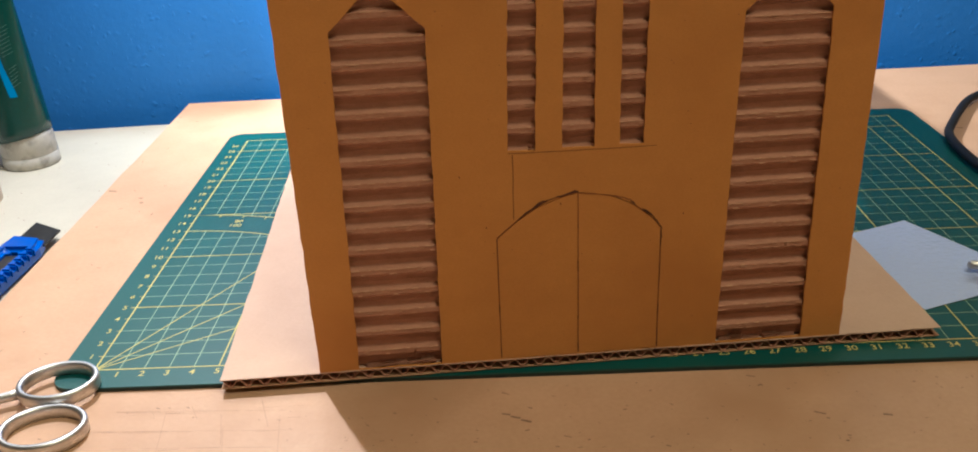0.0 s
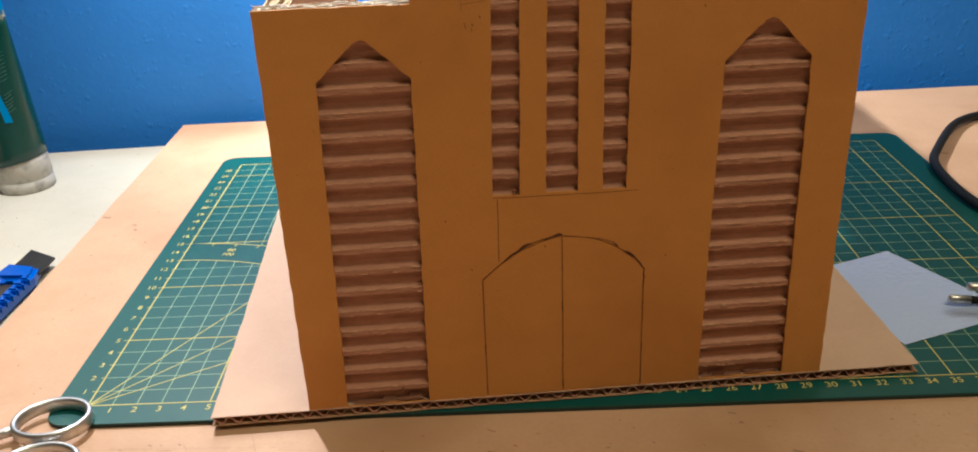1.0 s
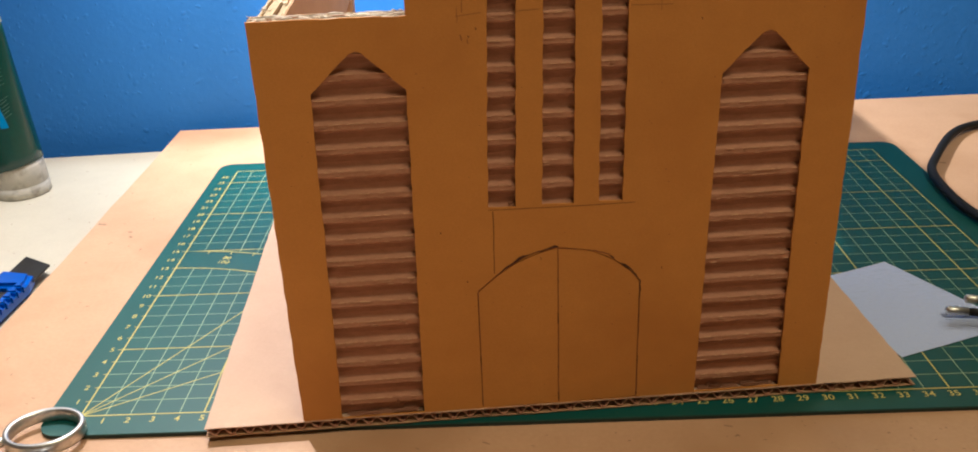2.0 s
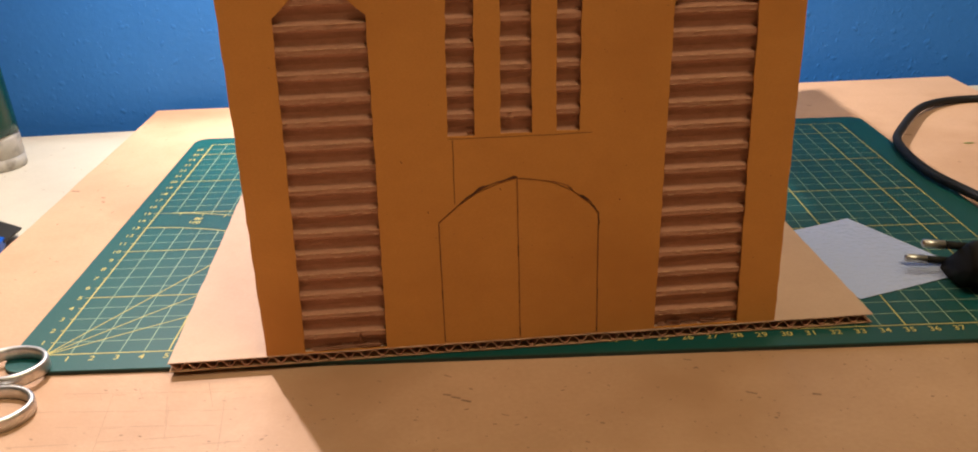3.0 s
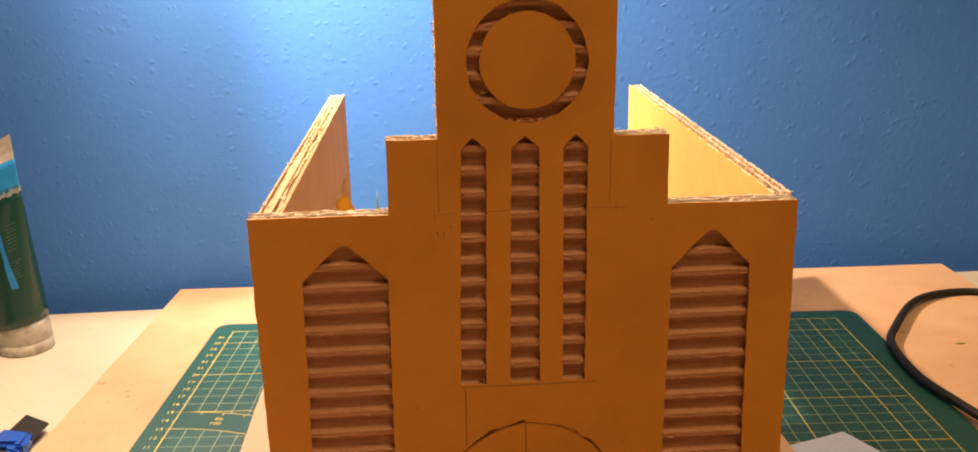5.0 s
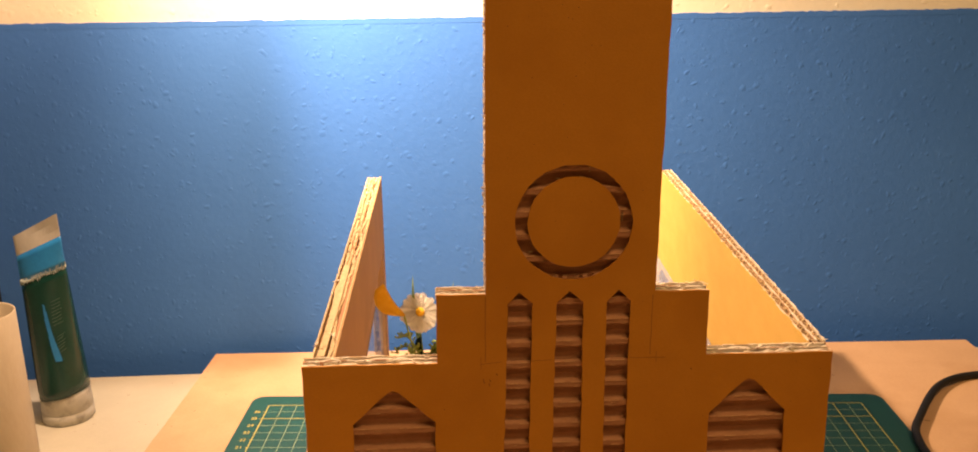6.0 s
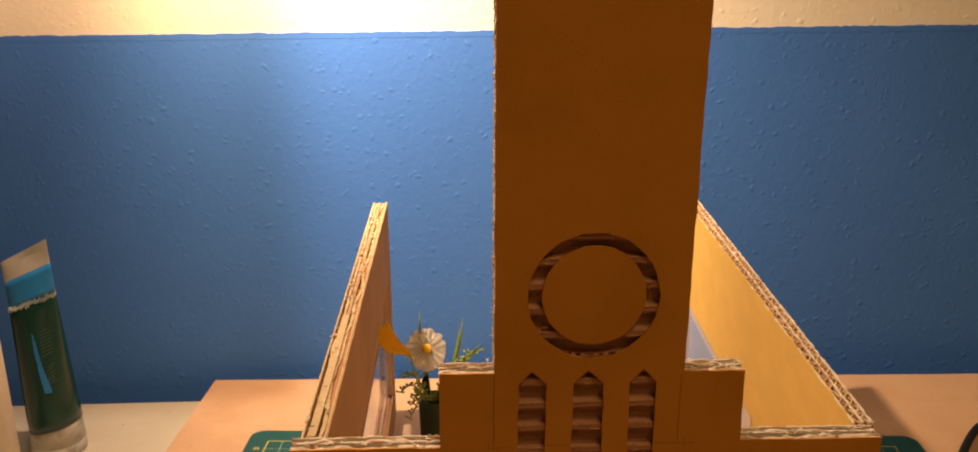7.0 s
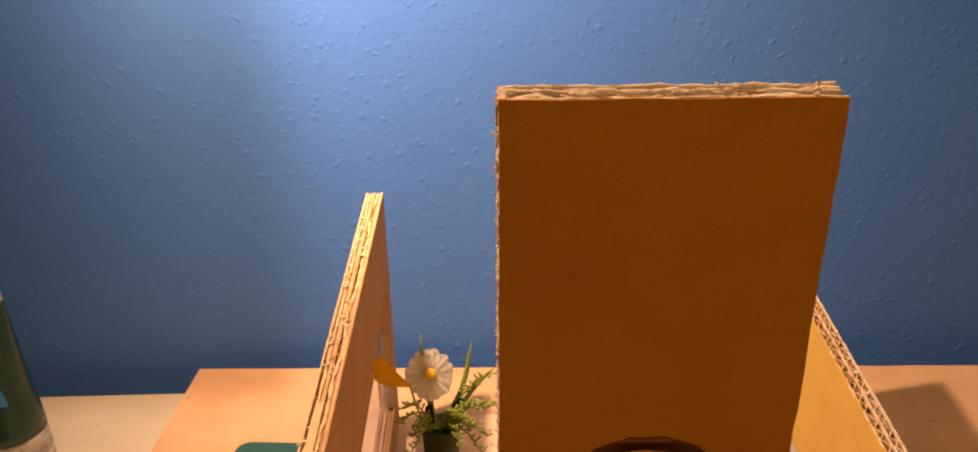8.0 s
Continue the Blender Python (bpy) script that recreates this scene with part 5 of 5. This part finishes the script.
cable_path = smooth_path([end, end + pdir * 0.020 + Vector((0, 0, -0.002)), (0.4660, 0.034, 0.006), (0.4540, 0.070, 0.0038), (0.4470, 0.104, 0.0034), (0.4430, 0.138, 0.0034), (0.4500, 0.184, 0.0034),
                          (0.4670, 0.213, 0.0036), (0.5050, 0.259, 0.0024), (0.5430, 0.277, 0.0006), (0.5720, 0.268, 0.0004), (0.62, 0.225, -0.003), (0.72, 0.15, -0.009), (0.86, 0.10, -0.0096)], 8)
part("cable", sweep(cable_path, 0.0027, 12), BLACK, plug, "black round cable lying in a loop", smooth=True)

# ---- desk lamp, out of view; its hood is added to shade part of the wall ----
lamp = thing("desk_lamp", (-0.40, 0.16, TABLE_Z), "unseen grey desk lamp with an added square hood standing on the table", "lamp")
part("lamp_base", lathe([(0, 0), (0.075, 0), (0.078, 0.004), (0.074, 0.016), (0.012, 0.020), (0, 0.020)], 40, (-0.40, 0.16, TABLE_Z)), LAMP_METAL, lamp, smooth=True)
part("lamp_arm", sweep(smooth_path([(-0.40, 0.16, TABLE_Z + 0.018), (-0.40, 0.16, 0.40), (-0.33, 0.18, 0.57), (-0.12, 0.215, 0.57), (-0.06, 0.225, 0.5400)], 8), 0.007, 12), LAMP_METAL, lamp, smooth=True)
# unseen plates, placed to cut the lamp's light along an upright edge
bm = bmesh.new()
box(bm, (-0.180, 0.2594, 0.3600), (-0.0086, 0.2600, 0.5300))
box(bm, (-0.180, 0.160, 0.5300), (0.060, 0.2600, 0.5320))
part("hood", bm, DIM_HOOD, lamp, "added part-clear hood that dims the wall's left side")
part("bulb_socket", sweep([LAMP + Vector((0, 0, 0.012)), LAMP + Vector((0, 0, 0.071))], 0.008, 16), LAMP_METAL, lamp, smooth=True)
# unseen cup, added so that the extra wall beam has a source
part("reflector", lathe([(0.0082, 0.040), (0.018, 0.036), (0.028, 0.024), (0.032, 0.013), (0.0312, 0.013), (0.0272, 0.0232), (0.0174, 0.035), (0.0082, 0.039)], 32, LAMP), STEEL, lamp, "unseen metal reflector cup added to go with the extra wall beam", smooth=True)
# unseen ceiling plate, added as a body for the room fill
ceil_lamp = thing("added_ceiling_lamp", (0.35, -1.0, 2.4), "unseen round ceiling lamp added as room fill", "lamp")
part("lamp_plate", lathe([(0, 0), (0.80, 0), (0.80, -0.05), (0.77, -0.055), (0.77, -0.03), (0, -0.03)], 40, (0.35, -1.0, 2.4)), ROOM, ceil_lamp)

# ---- scratches, crumbs and cut marks on the hardboard ----
rng = random.Random(31)
scr = []
for k in range(7):
    y = -0.030 - 0.0075 * k
    x0 = 0.004 + rng.uniform(0, 0.01)
    tilt = rng.uniform(-0.03, 0.01)
    while x0 < 0.085:
        ln = rng.uniform(0.004, 0.022)
        if rng.random() < 0.6:
            scr.append((x0, y + tilt * x0, x0 + ln, y + tilt * (x0 + ln) + rng.uniform(-0.0003, 0.0003), rng.choice((0.00006, 0.0001, 0.00014))))
        x0 += ln + rng.uniform(0.001, 0.012)
for x0, y0, x1, y1 in ((0.016, -0.0275, 0.080, -0.0345), (0.000, -0.0380, 0.084, -0.0470), (0.020, -0.0500, 0.078, -0.0560)):
    x = x0
    while x < x1:
        ln = rng.uniform(0.006, 0.018)
        f, g_ = (x - x0) / (x1 - x0), (min(x1, x + ln) - x0) / (x1 - x0)
        scr.append((x, y0 + (y1 - y0) * f, min(x1, x + ln), y0 + (y1 - y0) * g_ + rng.uniform(-0.0002, 0.0002), rng.choice((0.00008, 0.00011, 0.00015))))
        x += ln + rng.uniform(0.0, 0.004)
for x0, y0, x1, y1 in ((0.0440, -0.0275, 0.0475, -0.0360), (0.0700, -0.0265, 0.0745, -0.0440), (0.0300, -0.0300, 0.0315, -0.0340), (0.0560, -0.0340, 0.0590, -0.0520)):
    scr.append((x0, y0, x1, y1, 0.00009))
for x, y, ln, wd in ((0.0305, -0.0268, 0.0030, 0.0009), (0.0350, -0.0272, 0.0020, 0.0007), (0.0420, -0.0278, 0.0026, 0.0010), (0.0455, -0.0345, 0.0012, 0.0009), (0.0200, -0.0285, 0.0012, 0.0006), (-0.0265, 0.0190, 0.0030, 0.0006), (-0.0275, 0.0150, 0.0014, 0.0008)):
    scr.append((x, y, x + 0.5 * ln, y - 0.25 * ln, 0.5 * wd))
for x in (0.035, 0.058, 0.078):
    scr.append((x, -0.026 - rng.uniform(0, 0.02), x + 0.003, -0.062 - rng.uniform(0, 0.01), 0.00008))
for k in range(90):
    x, y = rng.uniform(-0.04, 0.45), rng.uniform(-0.085, -0.032)
    a, ln = rng.uniform(-1.0, 0.6), rng.uniform(0.0004, 0.0018)
    scr.append((x, y, x + ln * math.cos(a), y + ln * math.sin(a), rng.uniform(0.0002, 0.0006)))
for k in range(22):
    x, y = rng.uniform(-0.045, -0.01), rng.uniform(0.02, 0.34)
    a, ln = rng.uniform(-1.0, 1.6), rng.uniform(0.0006, 0.003)
    scr.append((x - 0.01 + 0.05 * (y - 0.1), y, x - 0.01 + 0.05 * (y - 0.1) + ln * math.cos(a), y + ln * math.sin(a), rng.uniform(0.0002, 0.0005)))
for x, y, ln, wd in ((0.1595, -0.0470, 0.0030, 0.0008), (0.1625, -0.0490, 0.0034, 0.0009), (0.1660, -0.0515, 0.0036, 0.0010), (0.1800, -0.0625, 0.0026, 0.0004), (0.1605, -0.0338, 0.0028, 0.0004),
                     (0.2705, -0.0600, 0.0036, 0.0008), (0.2735, -0.0640, 0.0010, 0.0007), (0.2938, -0.0645, 0.0030, 0.0010), (0.3350, -0.0715, 0.0010, 0.0008), (0.2540, -0.0348, 0.0030, 0.0006),
                     (-0.0310, 0.1860, 0.0026, 0.0010), (-0.0285, 0.1790, 0.0020, 0.0016), (-0.0440, 0.1480, 0.0010, 0.0008), (-0.0520, 0.2000, 0.0050, 0.0014), (0.2750, -0.0770, 0.0010, 0.0008), (0.3560, -0.0850, 0.0034, 0.0004), (0.2140, -0.0720, 0.0014, 0.0007), (0.4760, 0.1610, 0.0014, 0.0010), (0.4700, 0.2160, 0.0046, 0.0014), (0.4360, 0.2910, 0.0030, 0.0008)):
    scr.append((x, y, x + ln, y - ln * rng.uniform(0.3, 0.7), wd))
for k in range(260):
    x, y = rng.uniform(0.08, 0.46), rng.uniform(-0.13, -0.030)
    a, ln = rng.uniform(-1.2, 0.4), rng.uniform(0.0002, 0.0009)
    scr.append((x, y, x + ln * math.cos(a), y + ln * math.sin(a), rng.uniform(0.00015, 0.0004)))
bm = strokes(scr, 0.00012)
ob = link_mesh("surface_wear", bm, SCRATCH)
ob.parent = board
ob.location.z = BOARD_Z
tagged(ob, "dark knife scratches and nicks", kind="stuff")
bm = bmesh.new()
rows = []
for k in range(6):
    f = k / 5
    rows.append([bm.verts.new((0.4970 + 0.0062 * f, 0.1920 + s * 0.0011 * math.sin(math.pi * (0.1 + 0.8 * f)) - 0.0006 * f, BOARD_Z + 0.0004 + 0.0003 * (1 - abs(s)))) for s in (-1, 0, 1)])
for p, q in zip(rows, rows[1:]):
    for j in (0, 1):
        bm.faces.new((p[j], p[j + 1], q[j + 1], q[j]))
bmesh.ops.solidify(bm, geom=bm.faces[:], thickness=0.0003)
tagged(link_mesh("leaf_scrap", bm, LEAF, True), "small green leaf scrap lying on the hardboard", "leaf")
scr = []
for k in range(60):
    x, y = rng.uniform(-0.24, -0.06), rng.uniform(0.05, 0.34)
    a, ln = rng.uniform(0, 3), rng.uniform(0.0004, 0.0016)
    scr.append((x, y, x + ln * math.cos(a), y + ln * math.sin(a), rng.uniform(0.0003, 0.0008)))
ob = link_mesh("crumb_scatter", strokes(scr, TABLE_Z + 0.00012), SCRATCH)
tagged(ob, "small dark crumbs and specks on the white table", "crumbs", kind="stuff")
